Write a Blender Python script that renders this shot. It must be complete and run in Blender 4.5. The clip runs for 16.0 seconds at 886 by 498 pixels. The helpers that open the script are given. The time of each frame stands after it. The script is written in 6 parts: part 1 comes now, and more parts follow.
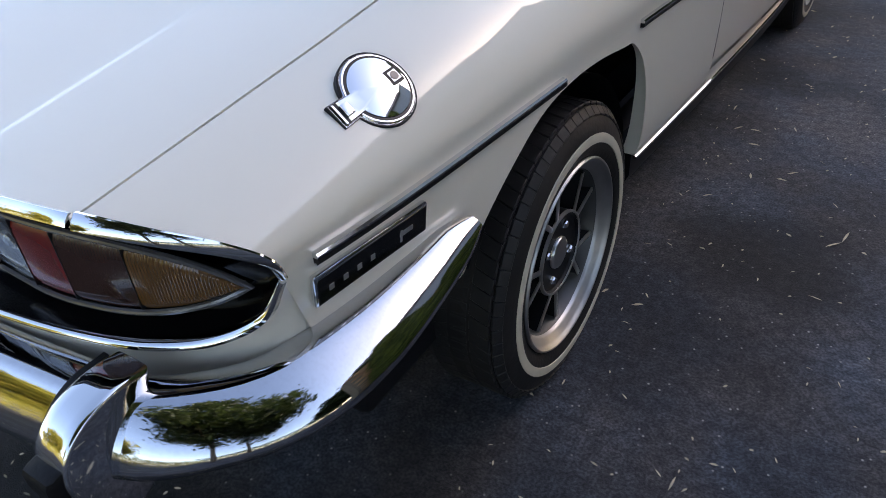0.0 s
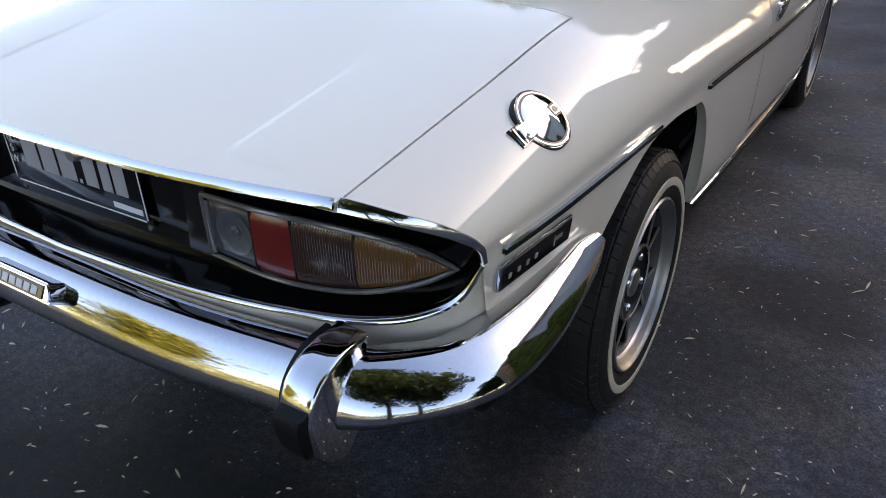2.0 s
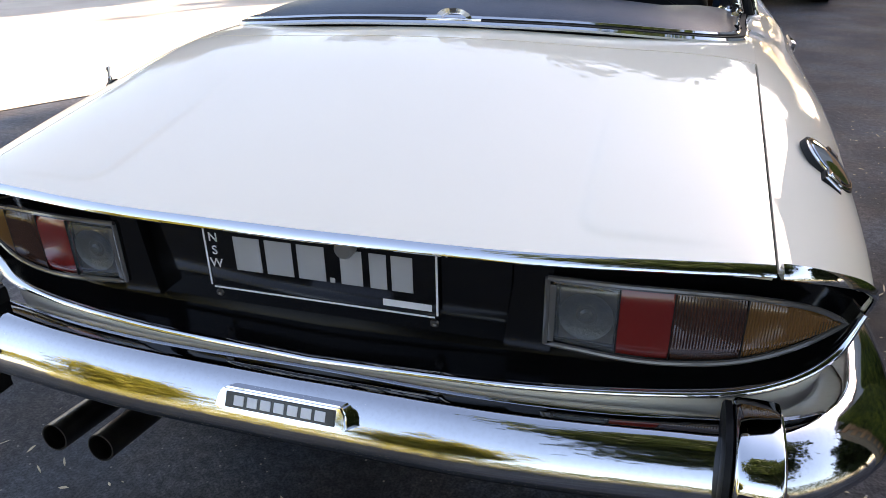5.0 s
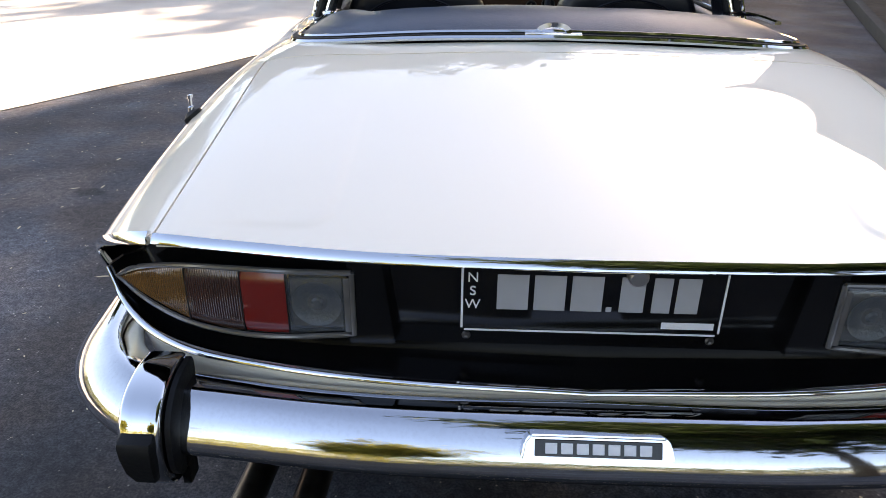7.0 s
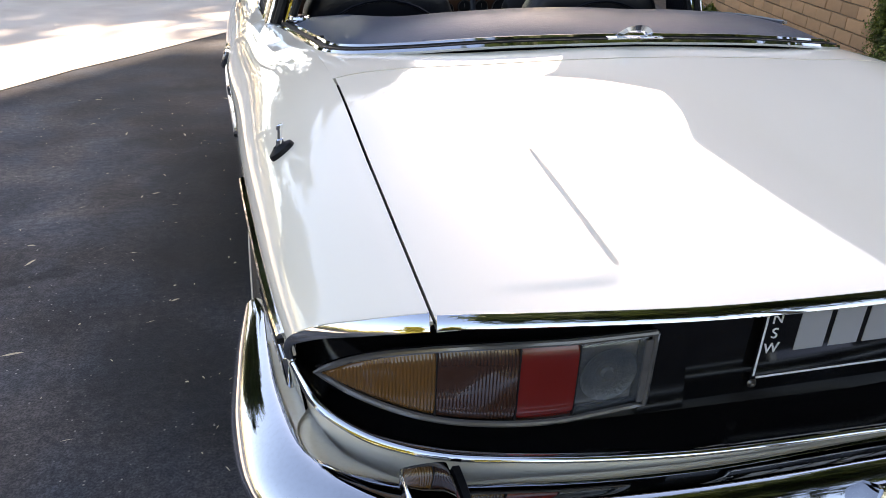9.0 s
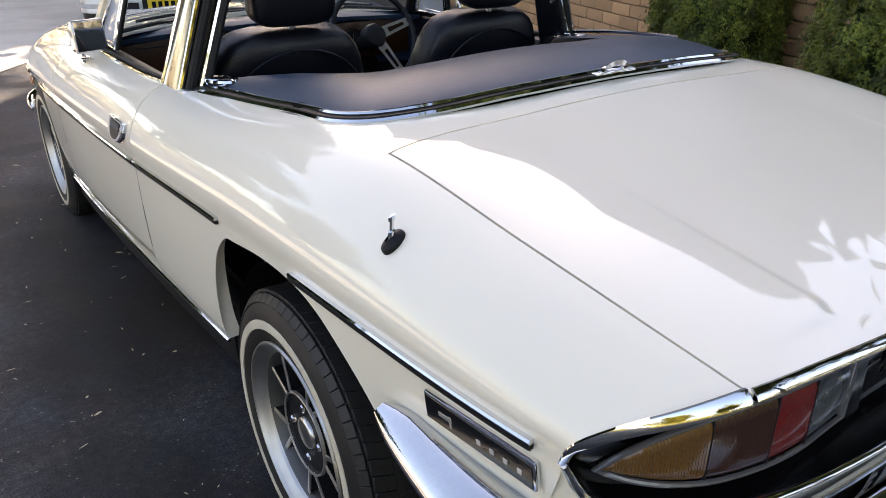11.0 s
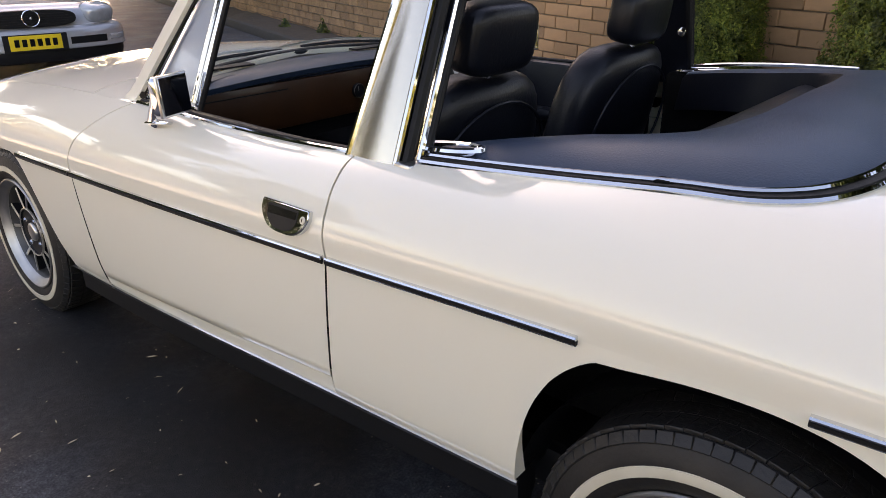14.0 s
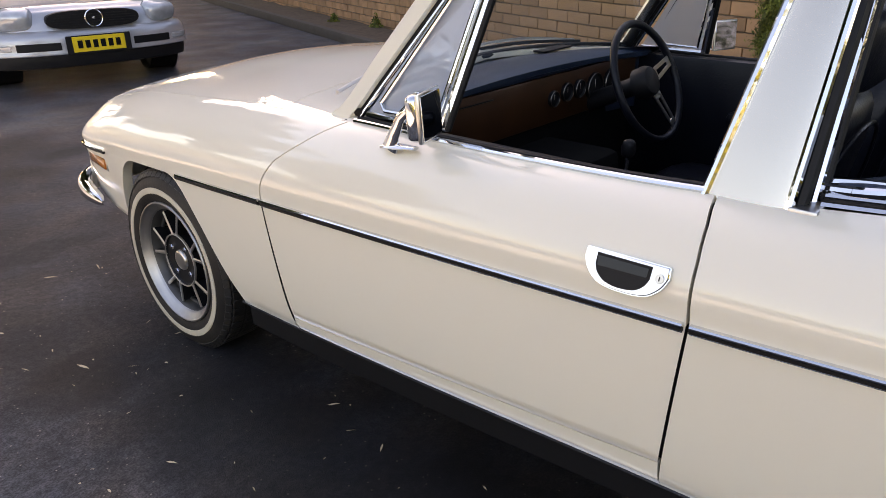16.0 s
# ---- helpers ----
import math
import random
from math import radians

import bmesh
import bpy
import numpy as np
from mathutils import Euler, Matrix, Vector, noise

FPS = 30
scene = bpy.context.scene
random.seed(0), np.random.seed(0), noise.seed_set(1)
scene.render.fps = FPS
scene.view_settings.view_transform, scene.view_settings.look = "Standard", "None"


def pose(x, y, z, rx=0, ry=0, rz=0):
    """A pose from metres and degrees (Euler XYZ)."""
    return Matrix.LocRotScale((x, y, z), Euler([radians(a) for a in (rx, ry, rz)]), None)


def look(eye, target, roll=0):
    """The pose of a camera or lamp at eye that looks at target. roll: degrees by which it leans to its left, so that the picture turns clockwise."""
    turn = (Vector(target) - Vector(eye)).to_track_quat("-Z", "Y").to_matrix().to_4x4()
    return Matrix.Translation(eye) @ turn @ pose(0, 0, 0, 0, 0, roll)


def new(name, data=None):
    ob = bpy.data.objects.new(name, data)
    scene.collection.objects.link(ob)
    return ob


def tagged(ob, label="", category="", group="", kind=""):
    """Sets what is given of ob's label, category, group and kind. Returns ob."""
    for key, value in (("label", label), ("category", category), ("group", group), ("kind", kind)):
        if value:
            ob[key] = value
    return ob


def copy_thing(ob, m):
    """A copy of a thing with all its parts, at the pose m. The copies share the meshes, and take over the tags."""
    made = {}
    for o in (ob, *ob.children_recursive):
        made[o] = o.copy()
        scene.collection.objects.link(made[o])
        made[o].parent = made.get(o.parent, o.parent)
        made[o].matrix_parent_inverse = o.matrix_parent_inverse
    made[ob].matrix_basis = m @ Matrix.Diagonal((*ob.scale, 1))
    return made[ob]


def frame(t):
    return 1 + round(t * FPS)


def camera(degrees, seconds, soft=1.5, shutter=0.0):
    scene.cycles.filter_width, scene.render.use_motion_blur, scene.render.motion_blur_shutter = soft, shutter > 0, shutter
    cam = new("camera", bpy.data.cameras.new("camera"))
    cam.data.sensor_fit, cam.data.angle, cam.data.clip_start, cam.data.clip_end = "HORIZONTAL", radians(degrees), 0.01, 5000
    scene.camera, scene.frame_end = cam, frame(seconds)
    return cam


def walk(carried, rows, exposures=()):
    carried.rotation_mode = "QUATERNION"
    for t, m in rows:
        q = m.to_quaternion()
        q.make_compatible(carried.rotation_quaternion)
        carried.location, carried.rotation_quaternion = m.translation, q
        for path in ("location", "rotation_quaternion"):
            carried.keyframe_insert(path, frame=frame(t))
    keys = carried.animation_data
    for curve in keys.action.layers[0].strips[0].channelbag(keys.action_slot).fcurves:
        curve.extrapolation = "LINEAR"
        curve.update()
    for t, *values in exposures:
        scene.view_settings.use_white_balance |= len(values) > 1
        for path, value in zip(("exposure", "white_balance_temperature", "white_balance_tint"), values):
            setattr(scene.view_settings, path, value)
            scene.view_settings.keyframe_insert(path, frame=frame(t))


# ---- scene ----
cam = camera(62.83, 16.0, soft=0.7)

PATH = [
    (0, pose(1.2593, -0.2105, 1.2084, 54.371, 3.533, 32.476)),
    (0.5, pose(1.2920, -0.2776, 1.2149, 57.510, 3.022, 36.026)),
    (1, pose(1.3038, -0.3446, 1.2321, 59.161, 2.882, 37.109)),
    (1.5, pose(1.2319, -0.4380, 1.2361, 59.597, 2.021, 34.479)),
    (2, pose(1.1507, -0.5276, 1.2325, 60.179, 1.241, 31.719)),
    (2.5, pose(1.0646, -0.5842, 1.2323, 60.619, 0.892, 30.791)),
    (3, pose(0.9344, -0.5878, 1.2331, 61.081, 0.650, 28.927)),
    (3.5, pose(0.8138, -0.5915, 1.2564, 61.335, 0.194, 26.191)),
    (4, pose(0.7176, -0.6313, 1.2567, 61.671, 0.574, 23.343)),
    (4.5, pose(0.5833, -0.6834, 1.2403, 62.363, 0.721, 20.064)),
    (4.7, pose(0.5331, -0.7126, 1.2397, 62.930, 0.949, 18.694)),
    (6.8, pose(-0.1242, -0.7796, 1.2665, 64.295, -0.966, 3.657)),
    (7, pose(-0.1788, -0.7862, 1.2602, 63.755, -0.423, 2.254)),
    (7.5, pose(-0.3528, -0.7944, 1.2570, 63.006, -1.959, -2.215)),
    (8, pose(-0.4982, -0.7012, 1.2195, 64.612, -3.337, -4.411)),
    (8.5, pose(-0.6525, -0.6021, 1.2310, 64.201, -2.759, -8.857)),
    (8.7, pose(-0.7006, -0.5658, 1.2207, 64.207, -2.478, -11.116)),
    (10.8, pose(-1.1864, -0.2931, 1.2838, 65.096, 0.192, -33.947)),
    (11, pose(-1.2324, -0.2360, 1.2961, 65.195, 0.132, -35.568)),
    (11.5, pose(-1.3348, -0.0791, 1.2956, 66.662, -0.189, -38.964)),
    (12, pose(-1.4569, 0.0525, 1.3000, 68.046, -0.864, -42.512)),
    (12.5, pose(-1.5349, 0.1750, 1.3056, 68.323, -0.889, -44.342)),
    (13, pose(-1.5799, 0.3738, 1.3028, 67.748, -0.623, -45.996)),
    (13.5, pose(-1.6148, 0.5580, 1.2999, 67.044, -0.150, -47.546)),
    (14, pose(-1.6891, 0.6895, 1.2921, 66.998, 0.066, -49.225)),
    (14.5, pose(-1.7656, 0.8309, 1.2866, 66.890, 0.042, -50.687)),
    (15, pose(-1.8247, 0.9737, 1.2874, 66.843, -0.075, -50.115)),
    (15.5, pose(-1.8325, 1.1758, 1.2818, 66.791, 0.128, -48.768)),
    (16, pose(-1.8467, 1.3603, 1.2889, 66.387, 0.885, -48.391)),
]
walk(cam, PATH, [(0.0, 2.12, 7150, 20), (2.0, 2.18, 7500, 20), (4.5, 2.34, 7900, 21), (8.5, 2.33, 7850, 21), (11.0, 2.32, 8200, 23), (13.0, 2.27, 8650, 27), (16.0, 2.20, 8950, 28)])

# ---------- world, sun ----------
world = bpy.data.worlds.new("sky")
scene.world = world
world.use_nodes = True
SUN_TO = Vector((0.54, 0.84, 0.0)).normalized()
SUN_EL = radians(26)
nt = world.node_tree
sky = nt.nodes.new("ShaderNodeTexSky")
sky.sky_type, sky.sun_disc = "NISHITA", False
sky.sun_elevation = SUN_EL
sky.sun_rotation = math.atan2(SUN_TO.x, SUN_TO.y)
nt.links.new(sky.outputs[0], nt.nodes["Background"].inputs[0])
nt.nodes["Background"].inputs[1].default_value = 0.12
sun = new("sun", bpy.data.lights.new("sun", "SUN"))
sun.data.energy, sun.data.angle, sun.data.color = 5.0, radians(0.55), (1.0, 0.93, 0.82)
sun.matrix_world = look((0, 0, 0), -Vector((SUN_TO.x * math.cos(SUN_EL), SUN_TO.y * math.cos(SUN_EL), math.sin(SUN_EL))))


# ---------- materials ----------
def material(name, color, rough=0.5, metal=0.0, coat=0.0, vary=0.0, scale=8.0, bump=0.0, bump_scale=60.0, spec=0.5, dirt=None, dirt_scale=3.0, dirt_amount=0.0, random=0.0):
    m = bpy.data.materials.new(name)
    m.use_nodes = True
    n, l = m.node_tree.nodes, m.node_tree.links
    b = n["Principled BSDF"]
    b.inputs["Roughness"].default_value = rough
    b.inputs["Metallic"].default_value = metal
    b.inputs["Coat Weight"].default_value = coat
    b.inputs["Coat Roughness"].default_value = 0.02
    b.inputs["Specular IOR Level"].default_value = spec
    b.inputs["Base Color"].default_value = (*color, 1)
    tc = n.new("ShaderNodeTexCoord")
    out = None
    if vary or dirt or random:
        no = n.new("ShaderNodeTexNoise")
        no.inputs["Scale"].default_value, no.inputs["Detail"].default_value = scale, 8
        l.new(tc.outputs["Object"], no.inputs["Vector"])
        mix = n.new("ShaderNodeMix")
        mix.data_type = "RGBA"
        mix.inputs["A"].default_value = (*[c * (1 - vary) for c in color], 1)
        mix.inputs["B"].default_value = (*[min(1, c * (1 + vary)) for c in color], 1)
        l.new(no.outputs[0], mix.inputs["Factor"])
        out = mix.outputs["Result"]
        if random:
            oi = n.new("ShaderNodeObjectInfo")
            hs = n.new("ShaderNodeHueSaturation")
            mr = n.new("ShaderNodeMapRange")
            mr.inputs["To Min"].default_value, mr.inputs["To Max"].default_value = 1 - random, 1 + random
            l.new(oi.outputs["Random"], mr.inputs["Value"])
            l.new(mr.outputs[0], hs.inputs["Value"])
            l.new(out, hs.inputs["Color"])
            out = hs.outputs[0]
        if dirt:
            n2 = n.new("ShaderNodeTexNoise")
            n2.inputs["Scale"].default_value, n2.inputs["Detail"].default_value = dirt_scale, 6
            l.new(tc.outputs["Object"], n2.inputs["Vector"])
            ra = n.new("ShaderNodeValToRGB")
            ra.color_ramp.elements[0].position, ra.color_ramp.elements[1].position = 0.45, 0.7
            l.new(n2.outputs[0], ra.inputs[0])
            mu = n.new("ShaderNodeMath")
            mu.operation = "MULTIPLY"
            mu.inputs[1].default_value = dirt_amount
            l.new(ra.outputs[0], mu.inputs[0])
            m2 = n.new("ShaderNodeMix")
            m2.data_type = "RGBA"
            m2.inputs["B"].default_value = (*dirt, 1)
            l.new(out, m2.inputs["A"])
            l.new(mu.outputs[0], m2.inputs["Factor"])
            out = m2.outputs["Result"]
        l.new(out, b.inputs["Base Color"])
    if bump:
        nb = n.new("ShaderNodeTexNoise")
        nb.inputs["Scale"].default_value, nb.inputs["Detail"].default_value = bump_scale, 5
        l.new(tc.outputs["Object"], nb.inputs["Vector"])
        bn = n.new("ShaderNodeBump")
        bn.inputs["Strength"].default_value, bn.inputs["Distance"].default_value = bump, 0.004
        l.new(nb.outputs[0], bn.inputs["Height"])
        l.new(bn.outputs[0], b.inputs["Normal"])
    return m


PAINT = material("cream_paint", (0.81, 0.742, 0.605), 0.55, coat=1.0, vary=0.012, scale=3, spec=0.15)
PAINT.node_tree.nodes["Principled BSDF"].inputs["Coat IOR"].default_value = 1.67
CHROME = material("chrome", (0.72, 0.73, 0.74), 0.04, 1.0, vary=0.03, scale=14, bump=0.012, bump_scale=25)
BUMPER_CHROME = material("pitted_chrome", (0.53, 0.54, 0.56), 0.05, 1.0, vary=0.05, scale=30, bump=0.02, bump_scale=45, dirt=(0.42, 0.42, 0.42), dirt_scale=160, dirt_amount=0.2)
STEEL = material("brushed_steel", (0.60, 0.59, 0.57), 0.28, 1.0, vary=0.06, scale=20)
# warm tint carries the posts' golden reflections in the base colour
POST_STEEL = material("polished_post_steel", (0.66, 0.60, 0.505), 0.2, 1.0, vary=0.06, scale=6)
ALLOY = material("alloy", (0.50, 0.49, 0.47), 0.42, 1.0, vary=0.1, scale=20, dirt=(0.2, 0.18, 0.16), dirt_scale=12, dirt_amount=0.35)
DARK_ALLOY = material("dark_alloy", (0.10, 0.098, 0.095), 0.45, 0.6, vary=0.2, scale=20, dirt=(0.05, 0.042, 0.035), dirt_scale=10, dirt_amount=0.5)
BLACK = material("black_paint", (0.0035, 0.0035, 0.004), 0.12, vary=0.2, scale=6, spec=0.4, dirt=(0.02, 0.018, 0.015), dirt_scale=9, dirt_amount=0.12)
SATIN = material("satin_black", (0.006, 0.006, 0.007), 0.5, vary=0.25, scale=10, bump=0.05, spec=0.25)
RUBBER = material("rubber", (0.0045, 0.0045, 0.005), 0.55, spec=0.25, vary=0.25, scale=15, bump=0.2, bump_scale=120)
TREAD = material("tread", (0.015, 0.0138, 0.013), 0.5, vary=0.3, scale=20, bump=0.3, bump_scale=120, spec=0.4)
TYRE = material("tyre", (0.012, 0.0105, 0.0095), 0.6, spec=0.35, vary=0.3, scale=9, bump=0.25, bump_scale=90, dirt=(0.06, 0.05, 0.04), dirt_scale=7, dirt_amount=0.3)
PIPE = material("dull_steel", (0.16, 0.15, 0.14), 0.35, 1.0, vary=0.3, scale=20, dirt=(0.03, 0.025, 0.02), dirt_scale=14, dirt_amount=0.6)
WHITEWALL = material("whitewall", (0.56, 0.50, 0.385), 0.65, vary=0.1, scale=12, dirt=(0.35, 0.3, 0.22), dirt_scale=10, dirt_amount=0.35)
VINYL = material("vinyl", (0.017, 0.036, 0.066), 0.36, spec=0.32, vary=0.25, scale=5, bump=0.18, bump_scale=260, dirt=(0.03, 0.04, 0.065), dirt_scale=4, dirt_amount=0.3)
LEATHER = material("leather", (0.004, 0.005, 0.0085), 0.34, spec=0.28, vary=0.3, scale=8, bump=0.22, bump_scale=160)
CARPET = material("carpet", (0.004, 0.004, 0.004), 0.95, spec=0.1, vary=0.3, scale=60, bump=0.6, bump_scale=300)
WOOD = material("walnut", (0.040, 0.0135, 0.0042), 0.4, coat=0.15, spec=0.3, vary=0.45, scale=9)
PLATE_GREY = material("plate_grey", (0.36, 0.36, 0.375), 0.45, vary=0.06, scale=40)
WHITE = material("white_enamel", (0.72, 0.72, 0.74), 0.4, vary=0.05, scale=40)
AMBER = material("amber_lens", (0.135, 0.060, 0.015), 0.2, coat=0.6, vary=0.12, scale=18)
SIDE_AMBER = material("side_amber_lens", (0.42, 0.13, 0.02), 0.15, coat=0.6, vary=0.12, scale=30)
RED = material("red_lens", (0.155, 0.010, 0.007), 0.25, coat=0.5, vary=0.12, scale=18)
MAROON = material("maroon_lens", (0.046, 0.018, 0.011), 0.2, coat=0.6, vary=0.15, scale=18)
DULL_REFLECTOR = material("dull_reflector", (0.15, 0.155, 0.16), 0.3, 0.9, vary=0.4, scale=60, bump=0.5, bump_scale=220)
LAMP_RIM = material("clouded_lens_rim", (0.085, 0.080, 0.078), 0.22, coat=0.7, vary=0.25, scale=40)
CLEAR = material("clear_lens", (0.07, 0.073, 0.073), 0.1, coat=0.8, vary=0.25, scale=26)
HEADLAMP = material("headlamp_glass", (0.46, 0.48, 0.50), 0.1, 0.3, coat=0.8, vary=0.35, scale=14)
SILVER = material("silver_paint", (0.38, 0.39, 0.42), 0.28, 0.35, coat=1.0, vary=0.03, scale=5)
YELLOW = material("yellow_plate", (0.80, 0.55, 0.02), 0.4, vary=0.05, scale=30)
BRICK = material("brick", (0.47, 0.265, 0.135), 0.85, vary=0.25, scale=6, bump=0.5, bump_scale=70, dirt=(0.17, 0.10, 0.06), dirt_scale=5, dirt_amount=0.45, random=0.2)
MORTAR = material("mortar", (0.22, 0.17, 0.12), 0.95, vary=0.2, scale=20, bump=0.5, bump_scale=90)
BARK = material("bark", (0.10, 0.075, 0.05), 0.9, vary=0.4, scale=14, bump=0.8, bump_scale=30)
# shade inside the shrubs, put into the colour of their core
INNER = material("shade_core", (0.030, 0.048, 0.012), 0.9, vary=0.4, scale=20, bump=0.8, bump_scale=40)
SOIL = material("soil", (0.10, 0.07, 0.045), 0.95, vary=0.5, scale=12, bump=0.8, bump_scale=50)
KERB = material("concrete", (0.085, 0.072, 0.058), 0.9, vary=0.2, scale=9, bump=0.4, bump_scale=60)
RENDERED = material("rendered_wall", (0.26, 0.275, 0.30), 0.9, vary=0.15, scale=2, bump=0.3, bump_scale=30)
ROOFTILE = material("roof_tile", (0.14, 0.10, 0.085), 0.8, vary=0.3, scale=4)
# sunlit asphalt: the sunlight is put into this pale base colour
SUNLIT_GROUND = material("sunlit_ground_colour", (0.60, 0.53, 0.44), 0.9, vary=0.15, scale=3, bump=0.3, bump_scale=60, dirt=(0.42, 0.32, 0.24), dirt_scale=1.2, dirt_amount=0.6)
LITTER = material("dry_leaf", (0.58, 0.49, 0.33), 0.8, vary=0.4, scale=30)


def glass_material(name, tint, sheen=0.085, veil=0.0):
    m = bpy.data.materials.new(name)
    m.use_nodes = True
    n, l = m.node_tree.nodes, m.node_tree.links
    n.remove(n["Principled BSDF"])
    t, g, mix, fr = n.new("ShaderNodeBsdfTransparent"), n.new("ShaderNodeBsdfGlossy"), n.new("ShaderNodeMixShader"), n.new("ShaderNodeLayerWeight")
    t.inputs[0].default_value = (*tint, 1)
    g.inputs["Roughness"].default_value = 0.01
    fr.inputs["Blend"].default_value = 0.5
    pw, ma = n.new("ShaderNodeMath"), n.new("ShaderNodeMath")
    pw.operation, ma.operation = "POWER", "MULTIPLY_ADD"
    pw.inputs[1].default_value = 5.0
    ma.inputs[1].default_value, ma.inputs[2].default_value = 0.9 - sheen, sheen
    l.new(fr.outputs["Facing"], pw.inputs[0])
    l.new(pw.outputs[0], ma.inputs[0])
    l.new(ma.outputs[0], mix.inputs[0])
    l.new(t.outputs[0], mix.inputs[1])
    l.new(g.outputs[0], mix.inputs[2])
    top = mix.outputs[0]
    # pale blue diffuse layer; on the quarter light it stands for reflected sky
    if veil:
        d, m2 = n.new("ShaderNodeBsdfDiffuse"), n.new("ShaderNodeMixShader")
        d.inputs[0].default_value = (0.66, 0.72, 0.80, 1)
        m2.inputs[0].default_value = veil
        l.new(top, m2.inputs[1])
        l.new(d.outputs[0], m2.inputs[2])
        top = m2.outputs[0]
    l.new(top, n["Material Output"].inputs[0])
    return m


GLASS = glass_material("glass", (0.86, 0.92, 0.92))
# quarter light glass, with the sky's reflection put into its colour
SKY_PALE_GLASS = glass_material("sky_pale_glass", (0.70, 0.76, 0.80), 0.16, 0.42)
LENS_GLASS = glass_material("lens_glass", (0.72, 0.74, 0.74), 0.06, 0.05)


def leaf_material(name, dark, light, clump=0.0):
    m = bpy.data.materials.new(name)
    m.use_nodes = True
    n, l = m.node_tree.nodes, m.node_tree.links
    b = n["Principled BSDF"]
    g = n.new("ShaderNodeNewGeometry")
    r = n.new("ShaderNodeValToRGB")
    r.color_ramp.elements[0].color, r.color_ramp.elements[1].color = (*dark, 1), (*light, 1)
    l.new(g.outputs["Random Per Island"], r.inputs[0])
    col = r.outputs[0]
    if clump:
        tc = n.new("ShaderNodeTexCoord")
        no = n.new("ShaderNodeTexNoise")
        no.inputs["Scale"].default_value, no.inputs["Detail"].default_value = clump, 3
        l.new(tc.outputs["Object"], no.inputs["Vector"])
        mr = n.new("ShaderNodeMapRange")
        mr.inputs["From Min"].default_value, mr.inputs["From Max"].default_value = 0.35, 0.65
        mr.inputs["To Min"].default_value, mr.inputs["To Max"].default_value = 0.35, 1.3
        hs = n.new("ShaderNodeHueSaturation")
        l.new(no.outputs[0], mr.inputs["Value"])
        l.new(mr.outputs[0], hs.inputs["Value"])
        l.new(col, hs.inputs["Color"])
        col = hs.outputs[0]
    l.new(col, b.inputs["Base Color"])
    b.inputs["Roughness"].default_value = 0.6
    tr = n.new("ShaderNodeBsdfTranslucent")
    l.new(col, tr.inputs[0])
    mix = n.new("ShaderNodeMixShader")
    mix.inputs[0].default_value = 0.3
    l.new(b.outputs[0], mix.inputs[1])
    l.new(tr.outputs[0], mix.inputs[2])
    l.new(mix.outputs[0], n["Material Output"].inputs[0])
    return m


CONIFER = leaf_material("conifer_leaf", (0.065, 0.110, 0.013), (0.26, 0.29, 0.042), clump=9.0)
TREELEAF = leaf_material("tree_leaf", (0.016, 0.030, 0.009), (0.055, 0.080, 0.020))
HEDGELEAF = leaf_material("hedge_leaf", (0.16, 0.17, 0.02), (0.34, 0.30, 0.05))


# oil stains; also shade painted under the tail, light where k > 1
STAIN_SHADE_LIGHT = [(1.07, 1.55, 0.32, 0.26, 0.45), (0.95, 2.75, 0.30, 0.18, 0.55), (-1.47, 1.99, 0.075, 0.07, 0.45), (-1.58, 1.96, 0.06, 0.05, 0.5), (-1.95, 2.25, 0.09, 0.06, 0.45),
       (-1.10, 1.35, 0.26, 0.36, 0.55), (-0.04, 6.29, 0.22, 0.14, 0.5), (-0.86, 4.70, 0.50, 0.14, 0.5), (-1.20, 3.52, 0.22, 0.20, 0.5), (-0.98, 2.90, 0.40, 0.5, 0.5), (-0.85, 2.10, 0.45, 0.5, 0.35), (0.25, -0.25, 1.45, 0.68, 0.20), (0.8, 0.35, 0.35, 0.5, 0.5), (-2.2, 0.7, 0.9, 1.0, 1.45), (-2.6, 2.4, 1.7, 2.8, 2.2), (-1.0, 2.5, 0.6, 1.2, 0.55)]


